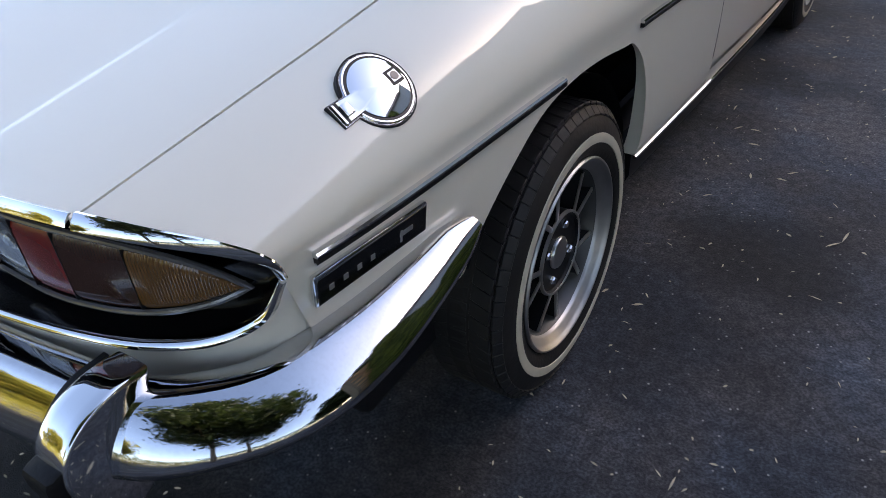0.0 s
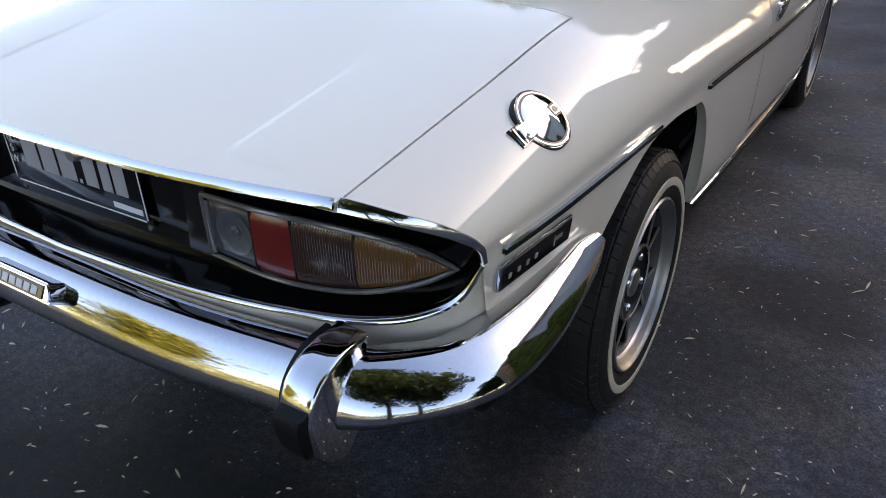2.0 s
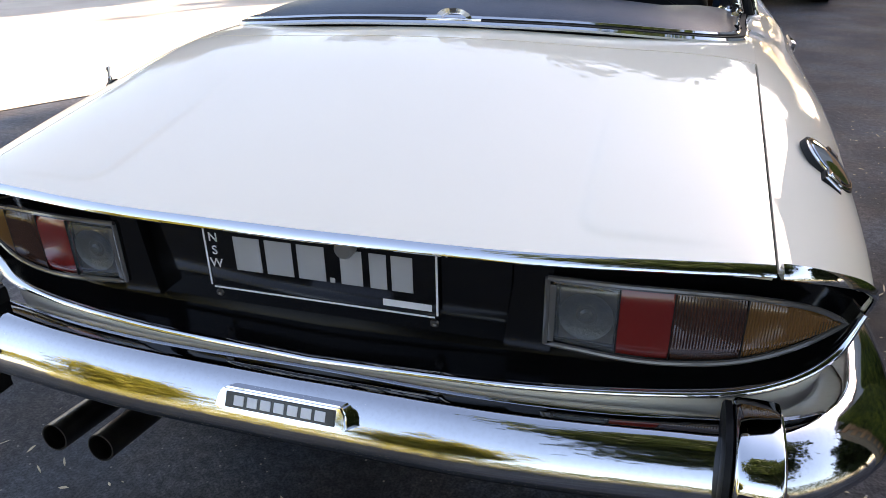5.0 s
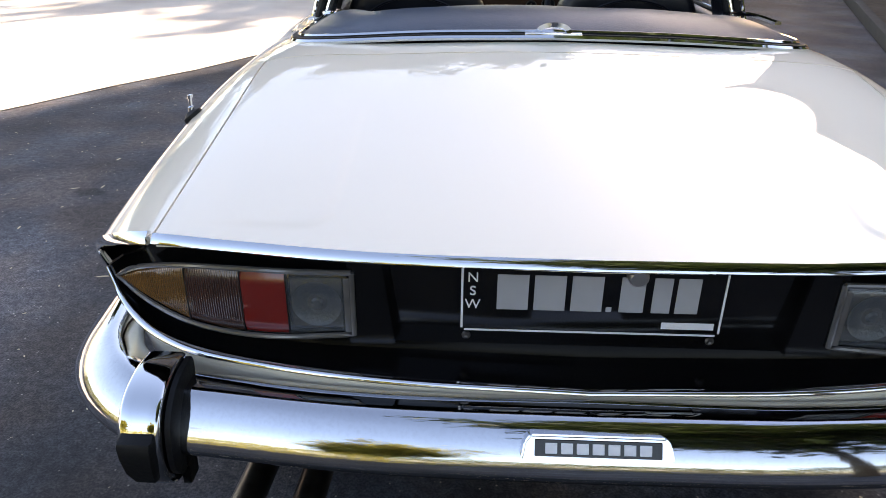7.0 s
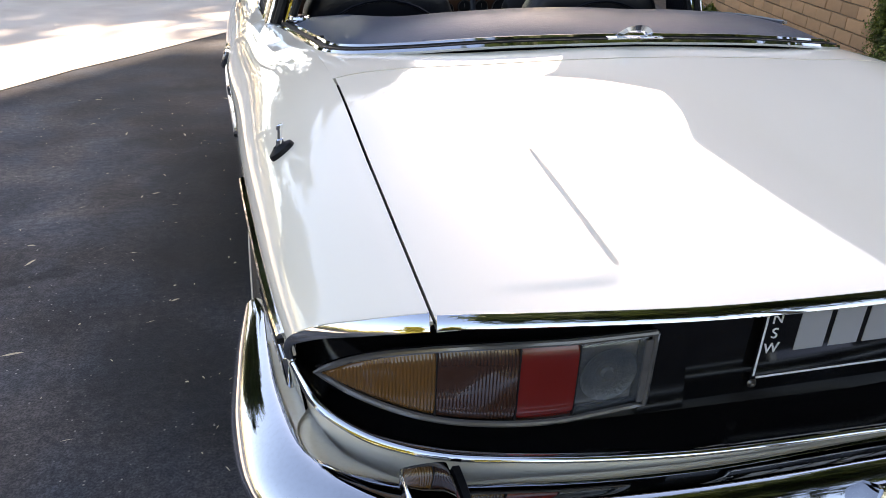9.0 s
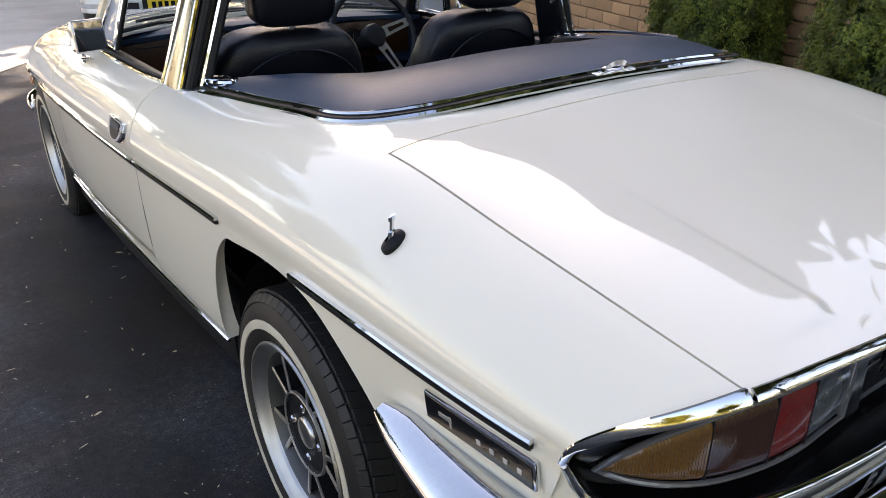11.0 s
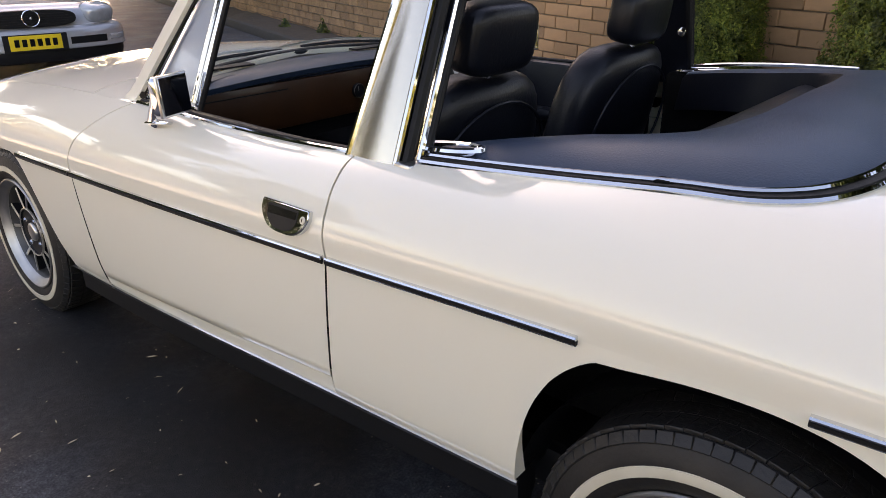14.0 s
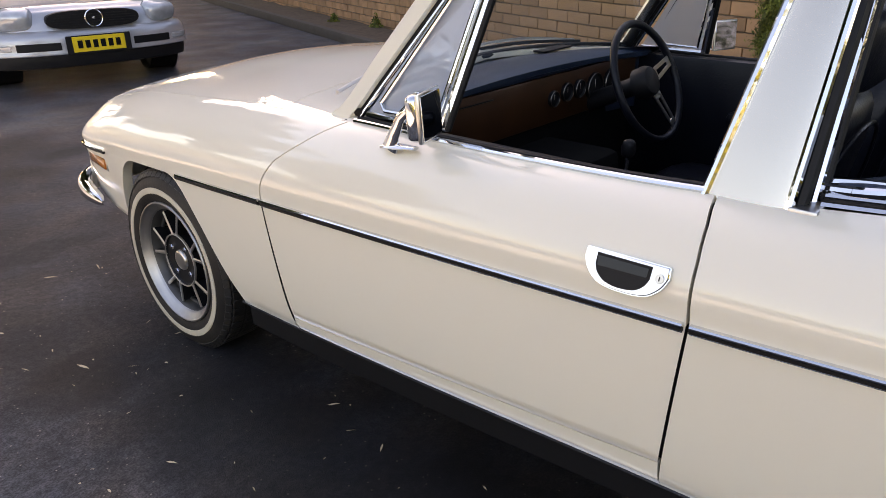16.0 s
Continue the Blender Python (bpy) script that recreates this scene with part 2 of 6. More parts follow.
def asphalt_material():
    m = bpy.data.materials.new("asphalt")
    m.use_nodes = True
    n, l = m.node_tree.nodes, m.node_tree.links
    b = n["Principled BSDF"]
    tc = n.new("ShaderNodeTexCoord")

    def tex(scale, detail=6, kind="ShaderNodeTexNoise"):
        t = n.new(kind)
        t.inputs["Scale"].default_value = scale
        if kind == "ShaderNodeTexNoise":
            t.inputs["Detail"].default_value = detail
        l.new(tc.outputs["Object"], t.inputs["Vector"])
        return t

    def ramp(src, a, c, p0, p1):
        r = n.new("ShaderNodeValToRGB")
        r.color_ramp.elements[0].position, r.color_ramp.elements[1].position = p0, p1
        r.color_ramp.elements[0].color, r.color_ramp.elements[1].color = (*a, 1), (*c, 1)
        l.new(src, r.inputs[0])
        return r.outputs[0]

    def mixc(a, c, f, mode="MIX"):
        x = n.new("ShaderNodeMix")
        x.data_type, x.blend_type = "RGBA", mode
        l.new(a, x.inputs["A"])
        l.new(c, x.inputs["B"])
        if isinstance(f, float):
            x.inputs["Factor"].default_value = f
        else:
            l.new(f, x.inputs["Factor"])
        return x.outputs["Result"]

    base = ramp(tex(1.3, 10).outputs[0], (0.021, 0.0216, 0.0240), (0.060, 0.0610, 0.0645), 0.36, 0.66)
    grain = ramp(tex(150, 3).outputs[0], (0.55, 0.55, 0.56), (1.42, 1.40, 1.38), 0.38, 0.64)
    coarse = ramp(tex(38, 5).outputs[0], (0.62, 0.62, 0.63), (1.35, 1.33, 1.3), 0.38, 0.62)
    stain = ramp(tex(2.1, 9).outputs[0], (0.42, 0.41, 0.42), (1, 1, 1), 0.36, 0.56)
    c = mixc(base, grain, 1.0, "MULTIPLY")
    c = mixc(c, coarse, 0.8, "MULTIPLY")
    c = mixc(c, stain, 0.75, "MULTIPLY")
    tone = ramp(tex(3.1, 5).outputs[0], (0.90, 0.98, 1.08), (1.16, 1.0, 0.90), 0.40, 0.60)
    c = mixc(c, tone, 1.0, "MULTIPLY")
    # single pale stones among the dark ones
    vo = tex(75, 2, "ShaderNodeTexVoronoi")
    sep = n.new("ShaderNodeSeparateColor")
    l.new(vo.outputs["Color"], sep.inputs[0])
    pick = ramp(sep.outputs[0], (0, 0, 0), (1, 1, 1), 0.90, 0.94)
    near = ramp(vo.outputs["Distance"], (1, 1, 1), (0, 0, 0), 0.10, 0.26)
    both = mixc(pick, near, 1.0, "MULTIPLY")
    pale = n.new("ShaderNodeRGB")
    pale.outputs[0].default_value = (0.24, 0.22, 0.19, 1)
    c = mixc(c, pale.outputs[0], both)
    # brightness painted into the colour: paler towards the right of the drive
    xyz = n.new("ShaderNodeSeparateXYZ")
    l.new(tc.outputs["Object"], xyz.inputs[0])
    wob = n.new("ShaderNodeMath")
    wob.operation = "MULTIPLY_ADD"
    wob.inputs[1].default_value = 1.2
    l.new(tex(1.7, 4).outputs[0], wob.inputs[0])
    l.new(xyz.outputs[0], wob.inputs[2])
    x_brightness = ramp(wob.outputs[0], (1, 1, 1), (1.60, 1.67, 1.76), 0.0, 1.0)
    c = mixc(c, x_brightness, 1.0, "MULTIPLY")
    # oil stains where cars stand, with painted tail shade and light patches
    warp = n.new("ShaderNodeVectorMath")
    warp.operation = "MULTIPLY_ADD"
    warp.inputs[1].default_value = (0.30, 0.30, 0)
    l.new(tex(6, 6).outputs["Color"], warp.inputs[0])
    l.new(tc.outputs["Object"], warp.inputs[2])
    for x, y, rx, ry, k in STAIN_SHADE_LIGHT:
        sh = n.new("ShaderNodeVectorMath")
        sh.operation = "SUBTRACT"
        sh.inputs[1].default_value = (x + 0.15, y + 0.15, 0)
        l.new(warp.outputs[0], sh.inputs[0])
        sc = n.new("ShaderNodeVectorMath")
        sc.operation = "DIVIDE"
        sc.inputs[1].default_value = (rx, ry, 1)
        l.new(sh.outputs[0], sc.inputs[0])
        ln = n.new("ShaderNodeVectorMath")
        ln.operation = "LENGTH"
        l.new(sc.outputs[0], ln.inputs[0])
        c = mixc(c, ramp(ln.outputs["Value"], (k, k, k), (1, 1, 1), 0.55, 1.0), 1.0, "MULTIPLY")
    l.new(c, b.inputs["Base Color"])
    b.inputs["Roughness"].default_value = 0.66
    b.inputs["Specular IOR Level"].default_value = 0.28
    bn = n.new("ShaderNodeBump")
    bn.inputs["Strength"].default_value, bn.inputs["Distance"].default_value = 0.45, 0.004
    l.new(tex(300, 5).outputs[0], bn.inputs["Height"])
    l.new(bn.outputs[0], b.inputs["Normal"])
    return m


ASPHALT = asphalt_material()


# ---------- mesh helpers ----------
def finish(ob, smooth=40):
    if smooth:
        for p in ob.data.polygons:
            p.use_smooth = True
        ob.data.set_sharp_from_angle(angle=radians(smooth))
    return ob


def part(name, bm, mat, parent=None, label="", smooth=40):
    bmesh.ops.recalc_face_normals(bm, faces=bm.faces)
    me = bpy.data.meshes.new(name)
    bm.to_mesh(me)
    bm.free()
    me.materials.append(mat)
    ob = new(name, me)
    finish(ob, smooth)
    if parent:
        ob.parent = parent
    return tagged(ob, label)


def thing(name, label, category, group="", at=(0, 0, 0)):
    ob = new(name)
    ob.location = at
    ob.empty_display_size = 0.1
    return tagged(ob, label, category, group)


def child(ob, parent):
    ob.parent = parent
    ob.matrix_parent_inverse = parent.matrix_world.inverted()
    return ob


def grid(rows, close=False):
    """A sheet through rows of points."""
    bm = bmesh.new()
    vs = [[bm.verts.new(p) for p in r] for r in rows]
    for a, b in zip(vs, vs[1:]):
        k = len(a)
        for i in range(k if close else k - 1):
            f = [a[i], a[(i + 1) % k], b[(i + 1) % k], b[i]]
            if len({v.co.to_tuple(6) for v in f}) >= 3:
                try:
                    bm.faces.new(f)
                except ValueError:
                    pass
    bmesh.ops.remove_doubles(bm, verts=bm.verts, dist=1e-5)
    return bm


def flange(bm, depth, toward=None):
    """Turn the open border of a sheet inwards, so that it has a real edge."""
    bm.normal_update()
    y0 = sum(v.co.y for v in bm.verts) / len(bm.verts)
    lean = sum(f.normal.dot(f.calc_center_median() - Vector((0, 0.4 * f.calc_center_median().y + 0.6 * max(0.9, min(3.4, y0)), 0.45))) * f.calc_area() for f in bm.faces)
    if lean < 0:
        bmesh.ops.reverse_faces(bm, faces=bm.faces)
        bm.normal_update()
    border = [e for e in bm.edges if e.is_boundary]
    made = {}
    for e in border:
        for v in e.verts:
            if v not in made:
                d = (Vector(toward) - v.co).normalized() if toward else -v.normal
                made[v] = v.co + d * depth
    made = {v: bm.verts.new(c) for v, c in made.items()}
    for e in border:
        a, b = e.verts
        try:
            bm.faces.new((a, b, made[b], made[a]))
        except ValueError:
            pass
    return bm


def spline(pts, n):
    """n points on a smooth curve through pts (any dimension)."""
    p = np.array(pts, float)
    d = np.r_[0, np.cumsum(np.linalg.norm(np.diff(p, axis=0), axis=1) ** 0.5)]
    t = np.linspace(0, d[-1], n)
    return np.stack([pchip(d, p[:, k], t) for k in range(p.shape[1])], 1)


def even(pts, n):
    q = spline(pts, n * 8)
    d = np.r_[0, np.cumsum(np.linalg.norm(np.diff(q, axis=0), axis=1))]
    t = np.linspace(0, d[-1], n)
    return np.stack([np.interp(t, d, q[:, k]) for k in range(q.shape[1])], 1)


def pchip(x, y, t):
    """Cubic Hermite through points with three-point slopes."""
    x, y, t = np.array(x, float), np.array(y, float), np.atleast_1d(np.array(t, float))
    h, s = np.diff(x), np.diff(y) / np.diff(x)
    m = np.zeros(len(x))
    m[0], m[-1] = s[0], s[-1]
    for i in range(1, len(x) - 1):
        m[i] = (s[i - 1] * h[i] + s[i] * h[i - 1]) / (h[i] + h[i - 1])
    i = np.clip(np.searchsorted(x, t) - 1, 0, len(h) - 1)
    u = np.clip((t - x[i]) / h[i], 0, 1)
    return ((2 * u**3 - 3 * u**2 + 1) * y[i] + (u**3 - 2 * u**2 + u) * h[i] * m[i]
            + (-2 * u**3 + 3 * u**2) * y[i + 1] + (u**3 - u**2) * h[i] * m[i + 1])


def sweep(path, section, up=(0, 0, 1), closed=True, caps=True, scales=None, turn=None, lean=None):
    """Section points (sideways, up) carried along a path; sideways is to the right of the way."""
    path = [Vector(p) for p in path]
    rows = []
    for i, p in enumerate(path):
        d = (path[min(i + 1, len(path) - 1)] - path[max(i - 1, 0)]).normalized()
        u = Vector(up)
        side = (Vector(lean) - d * d.dot(Vector(lean))).normalized() if lean else d.cross(u).normalized()
        u = side.cross(d).normalized()
        k = scales[i] if scales else 1
        c, s = (math.cos(radians(turn[i])), math.sin(radians(turn[i]))) if turn else (1, 0)
        rows.append([p + side * (a * c - b * s) * k + u * (a * s + b * c) * k for a, b in section])
    bm = grid(rows, closed)
    if caps and closed:
        bm.verts.ensure_lookup_table()
        for e in ([e for e in bm.edges if e.is_boundary],):
            bmesh.ops.holes_fill(bm, edges=e, sides=0)
    return bm


def tube(path, r, n=10, **kw):
    return sweep(path, [(math.cos(a) * r, math.sin(a) * r) for a in np.linspace(0, 2 * math.pi, n, endpoint=False)], **kw)


def lathe(profile, n=48, axis="x", closed=False):
    """Profile points (along the axis, radius) turned round it."""
    rows = []
    for a in np.linspace(0, 2 * math.pi, n, endpoint=False):
        c, s = math.cos(a), math.sin(a)
        rows.append([(h, r * c, r * s) if axis == "x" else (r * c, h, r * s) if axis == "y" else (r * c, r * s, h) for h, r in profile])
    rows.append(rows[0])
    return grid(rows)


def box(size, at=(0, 0, 0), bevel=0.0, seg=2, turn=None):
    bm = bmesh.new()
    bmesh.ops.create_cube(bm, size=1)
    bmesh.ops.scale(bm, vec=size, verts=bm.verts)
    if bevel:
        bmesh.ops.bevel(bm, geom=bm.edges[:], offset=bevel, segments=seg, affect="EDGES", profile=0.5)
    if turn is not None:
        bmesh.ops.transform(bm, matrix=turn, verts=bm.verts)
    bmesh.ops.translate(bm, vec=at, verts=bm.verts)
    return bm


def join(*bms):
    out = bmesh.new()
    for b in bms:
        me = bpy.data.meshes.new("joined")
        b.to_mesh(me)
        b.free()
        out.from_mesh(me)
        bpy.data.meshes.remove(me)
    return out


def prism(outline, y0, y1, bevel=0.0):
    """An outline (x, z) made solid from y0 to y1."""
    bm = bmesh.new()
    f = bm.faces.new([bm.verts.new((x, y0, z)) for x, z in outline])
    r = bmesh.ops.extrude_face_region(bm, geom=[f])
    bmesh.ops.translate(bm, vec=(0, y1 - y0, 0), verts=[g for g in r["geom"] if isinstance(g, bmesh.types.BMVert)])
    if bevel:
        bmesh.ops.bevel(bm, geom=bm.edges[:], offset=bevel, segments=2, affect="EDGES")
    return bm


# ---------- the ground ----------
def ground():
    n, half = 60, 260.0
    c = np.sign(np.linspace(-1, 1, n)) * np.abs(np.linspace(-1, 1, n)) ** 3 * half
    rows = [[(x, y, 0.0) for x in c] for y in c]
    return tagged(part("ground", grid(rows), ASPHALT, label="worn dark asphalt driveway with stains, painted-in shade and light, and pale grit"), category="ground", kind="structure")


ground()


# sheet laid where the asphalt is sunlit, its brightness carried by colour
def sunlit_sheet():
    p, d = Vector((-2.02, 5.11, 0)), Vector((0.54, 0.84, 0)).normalized()
    n = Vector((-d.y, d.x, 0))
    rows = []
    for k in np.linspace(0, 30, 16):
        row = []
        for a in np.linspace(-7.5, 24, 50):
            q = p + d * a + n * (k + 0.10 + (0.05 * noise.noise(Vector((a * 1.3, 0, 0))) if k == 0 else 0))
            row.append((q.x, q.y, 0.004))
        rows.append(row)
    return tagged(part("sunlit_ground_sheet", flange(grid(rows), 0.003), SUNLIT_GROUND, label="pale sheet of sunlit ground, with the sunlight put into its colour"), category="pavement", kind="structure")


sunlit_sheet()

# ---------- car: shape curves (y, half width, height) ----------
TRIM = [(0.09, 0.744, 0.730), (0.45, 0.768, 0.726), (0.84, 0.790, 0.724), (1.18, 0.800, 0.716), (1.76, 0.824, 0.697), (2.3, 0.832, 0.675),
        (2.9, 0.830, 0.649), (3.37, 0.814, 0.623), (3.9, 0.785, 0.595), (4.15, 0.755, 0.580), (4.30, 0.700, 0.570)]
SHOULDER = [(0.09, 0.668, 0.820), (0.44, 0.704, 0.851), (0.78, 0.717, 0.879), (1.05, 0.728, 0.878), (1.4, 0.748, 0.865), (1.76, 0.770, 0.855),
            (2.3, 0.782, 0.838), (2.65, 0.785, 0.828), (3.4, 0.770, 0.780), (3.9, 0.738, 0.728), (4.15, 0.700, 0.680), (4.30, 0.650, 0.628)]
EDGE = [(0.09, 0.606, 0.837), (0.44, 0.614, 0.885), (0.78, 0.621, 0.929), (1.05, 0.630, 0.929), (1.4, 0.648, 0.903), (1.76, 0.705, 0.886),
        (2.3, 0.715, 0.872), (2.65, 0.715, 0.874), (3.4, 0.680, 0.838), (3.9, 0.650, 0.782), (4.15, 0.630, 0.722), (4.30, 0.590, 0.648)]
CREST = [(0.09, 0.832), (0.44, 0.897), (0.78, 0.958), (1.05, 0.990), (1.76, 0.96), (2.65, 0.936), (3.4, 0.908), (3.9, 0.845), (4.15, 0.775), (4.30, 0.672)]


def along(curve, y, k=1):
    c = np.array(curve)
    return float(pchip(c[:, 0], c[:, k], min(max(y, c[0, 0]), c[-1, 0]))[0])


def controls(u):
    t = (along(TRIM, u), along(TRIM, u, 2))
    c = (along(SHOULDER, u), along(SHOULDER, u, 2))
    d = (along(EDGE, u), along(EDGE, u, 2))
    o = along(CREST, u)
    dz = c[1] - t[1]
    a = (t[0] + 0.003, t[1] + 0.34 * dz)
    b = (t[0] + 0.29 * (c[0] - t[0]), t[1] + 0.68 * dz)
    m = (d[0] * 0.5, o - 0.26 * (o - d[1]))
    return [(t[0] - 0.002, t[1] - 0.06), t, a, b, c, d, m, (0, o), (-m[0], m[1])]


TAIL_Y = [0.215, 0.202, 0.168, 0.118, 0.086, 0.058, 0.050]


def catmull(p0, p1, p2, p3, t):
    p0, p1, p2, p3 = (np.array(p, float) for p in (p0, p1, p2, p3))
    d1 = max(np.linalg.norm(p1 - p0), 1e-4) ** 0.5
    d2 = max(np.linalg.norm(p2 - p1), 1e-4) ** 0.5
    d3 = max(np.linalg.norm(p3 - p2), 1e-4) ** 0.5
    m1 = d2 * ((p1 - p0) / d1 - (p2 - p0) / (d1 + d2) + (p2 - p1) / d2)
    m2 = d2 * ((p2 - p1) / d2 - (p3 - p1) / (d2 + d3) + (p3 - p2) / d3)
    return (2 * t**3 - 3 * t**2 + 1) * p1 + (t**3 - 2 * t**2 + t) * m1 + (-2 * t**3 + 3 * t**2) * p2 + (t**3 - t**2) * m2


CACHE = {}


def skin(u, v, side=1):
    """The car's upper skin: u along the car, v from the waist line (0) over the shoulder (3) and panel edge (4) to the middle (6)."""
    key = round(u, 5)
    if key not in CACHE:
        CACHE[key] = controls(u)
    c = CACHE[key]
    i = min(int(v), 5)
    x, z = catmull(c[i], c[i + 1], c[i + 2], c[i + 3], v - i)
    ty = float(np.interp(v, range(7), TAIL_Y))
    y = u + (ty - 0.09) * max(0.0, 1 - (u - 0.09) / 0.45) ** 2
    return (side * x, y, z)


US = np.linspace(0.09, 0.54, 40)
YS = US + 0.125 * (1 - (US - 0.09) / 0.45) ** 2


def side_x(y, z):
    """Half width of the flank below the waist line, flush with the skin where the tail is drawn forward."""
    yy = y if y > 0.54 else float(np.interp(y, YS, US))
    t, zt = along(TRIM, yy), along(TRIM, yy, 2)
    d = max(0.0, zt - z)
    x = t - 0.012 * (d / 0.29) ** 2 - 1.1 * max(0.0, d - 0.27) ** 2
    x -= 0.17 * d * max(0.0, 1 - (max(y, 0.10) - 0.2) / 0.5) if y < 0.7 else 0
    return x - 0.10 * d * max(0.0, (yy - 3.7) / 0.5)


def panel(name, us, ue, v0, v1, nu, nv, sides, parent, mat=None, label="", depth=0.016, bow=None):
    """A skin panel; us and ue give its rear and front ends by v, sides is (1,), (-1,) or both for a panel across the car."""
    vs = np.linspace(v0, v1, nv)
    if len(sides) == 2:
        cross = [(v, 1) for v in vs] + [(v, -1) for v in vs[::-1][1:]]
    else:
        cross = [(v, sides[0]) for v in vs]
    rows = []
    for k in range(nu):
        f = k / (nu - 1)
        row = []
        for v, s in cross:
            a, b = us(v), ue(v)
            p = skin(a + (b - a) * f, v, s)
            if bow:
                p = (p[0], p[1], p[2] + bow(p))
            row.append(p)
        rows.append(row)
    bm = grid(rows)
    bm.normal_update()
    flange(bm, depth, None)
    return part(name, bm, mat or PAINT, parent, label, smooth=50)


def flank(name, top, bottom, side, parent, label="", nz=14, lip=0.0):
    """A lower side panel between the waist line and a bottom line; top gives y, bottom (y, z), in step."""
    rows = []
    for j in range(nz):
        f = j / (nz - 1)
        row = []
        for ty, (by, bz) in zip(top, bottom):
            tz = along(TRIM, max(ty, 0.10), 2)
            y, z = ty + (by - ty) * f, tz + (bz - tz) * f
            row.append((side * side_x(y, z), y, z))
        rows.append(row)
    if lip:
        last = rows[-1]
        rows.append([(p[0] - side * 0.004, p[1], p[2] - 0.002) for p in last])
        rows.append([(p[0] - side * lip, p[1], p[2]) for p in last])
    bm = grid(rows)
    return part(name, bm, PAINT, parent, label, smooth=60)


car = thing("convertible_car", "cream-white classic open convertible with chrome bumpers parked on asphalt", "car")


def const(c):
    return lambda v: c


def step(pairs):
    xs, ys = zip(*pairs)
    return lambda v: float(np.interp(v, xs, ys))


DOOR_R = step([(0, 1.752), (1, 1.7535), (2, 1.756), (3, 1.763), (4, 1.778)])
DOOR_F = step([(0, 2.917), (0.6, 2.912), (1.3, 2.892), (2, 2.86), (3, 2.77), (4, 2.68)])
GAP = 0.0028
REAR_ARCH = [(0.560, 0.500), (0.585, 0.545), (0.625, 0.592), (0.70, 0.652), (0.78, 0.692), (0.87, 0.708), (0.98, 0.707), (1.09, 0.693), (1.190, 0.676),
             (1.260, 0.627), (1.289, 0.555), (1.298, 0.47), (1.298, 0.360)]
FRONT_ARCH = [(3.112, 0.262), (3.135, 0.30), (3.21, 0.395), (3.295, 0.505), (3.385, 0.600), (3.46, 0.637), (3.55, 0.648), (3.64, 0.640), (3.76, 0.586), (3.82, 0.493), (3.855, 0.357)]
SILL = [(1.283, 0.360), (1.8, 0.352), (2.4, 0.316), (2.94, 0.285), (3.15, 0.274)]


def lerp_list(a, b, n):
    return list(np.linspace(a, b, n))


def bump_on_lid(p):
    """The sunken middle field of the boot lid, with soft sides."""
    def soft(a, b, x):
        t = min(max((x - a) / (b - a), 0.0), 1.0)
        return t * t * (3 - 2 * t)
    x, y = abs(p[0]), p[1]
    xe, ye, r = 0.366, 0.112, 0.045
    dx, dy = x - xe - r, y - ye - r
    d = r - math.hypot(dx, dy) if dx < 0 and dy < 0 else min(dx, dy) + r
    return 0.0020 * soft(-0.004, 0.016, d) * (1 - soft(0.28, 0.60, y)) * (1 - soft(xe + 0.05, 0.595, x))


boot_lid = panel("boot_lid", const(0.0905), const(0.775), 4.012, 6, 150, 230, (1, -1), car, label="cream boot lid with a faintly sunken middle field", bow=bump_on_lid)


def hood_line(n):
    """The chrome edge of the folded hood's well, from the middle round to the door post: (x, y, z)."""
    return even([(0, 0.842, 0.972), (0.28, 0.847, 0.966), (0.49, 0.875, 0.951), (0.575, 0.925, 0.940), (0.612, 1.0, 0.931), (0.624, 1.12, 0.924), (0.640, 1.34, 0.905), (0.660, 1.56, 0.890), (0.666, 1.63, 0.886)], n)


def deck_panel():
    line = hood_line(40)
    xs, ys = line[:, 0], line[:, 1]
    rows = []
    cross = [(v, 1) for v in np.linspace(3.989, 6, 26)] + [(v, -1) for v in np.linspace(6, 3.989, 26)[1:]]
    for f in np.linspace(0, 1, 10):
        row = []
        for v, s in cross:
            x = abs(skin(0.9, v)[0])
            end = float(np.interp(min(x, 0.626), xs, ys))
            row.append(skin(0.7795 + (end - 0.7795) * f, v, s))
        rows.append(row)
    return part("rear_deck", flange(grid(rows), 0.014), PAINT, car, "cream deck panel between boot lid and folded hood", 50)


deck_panel()

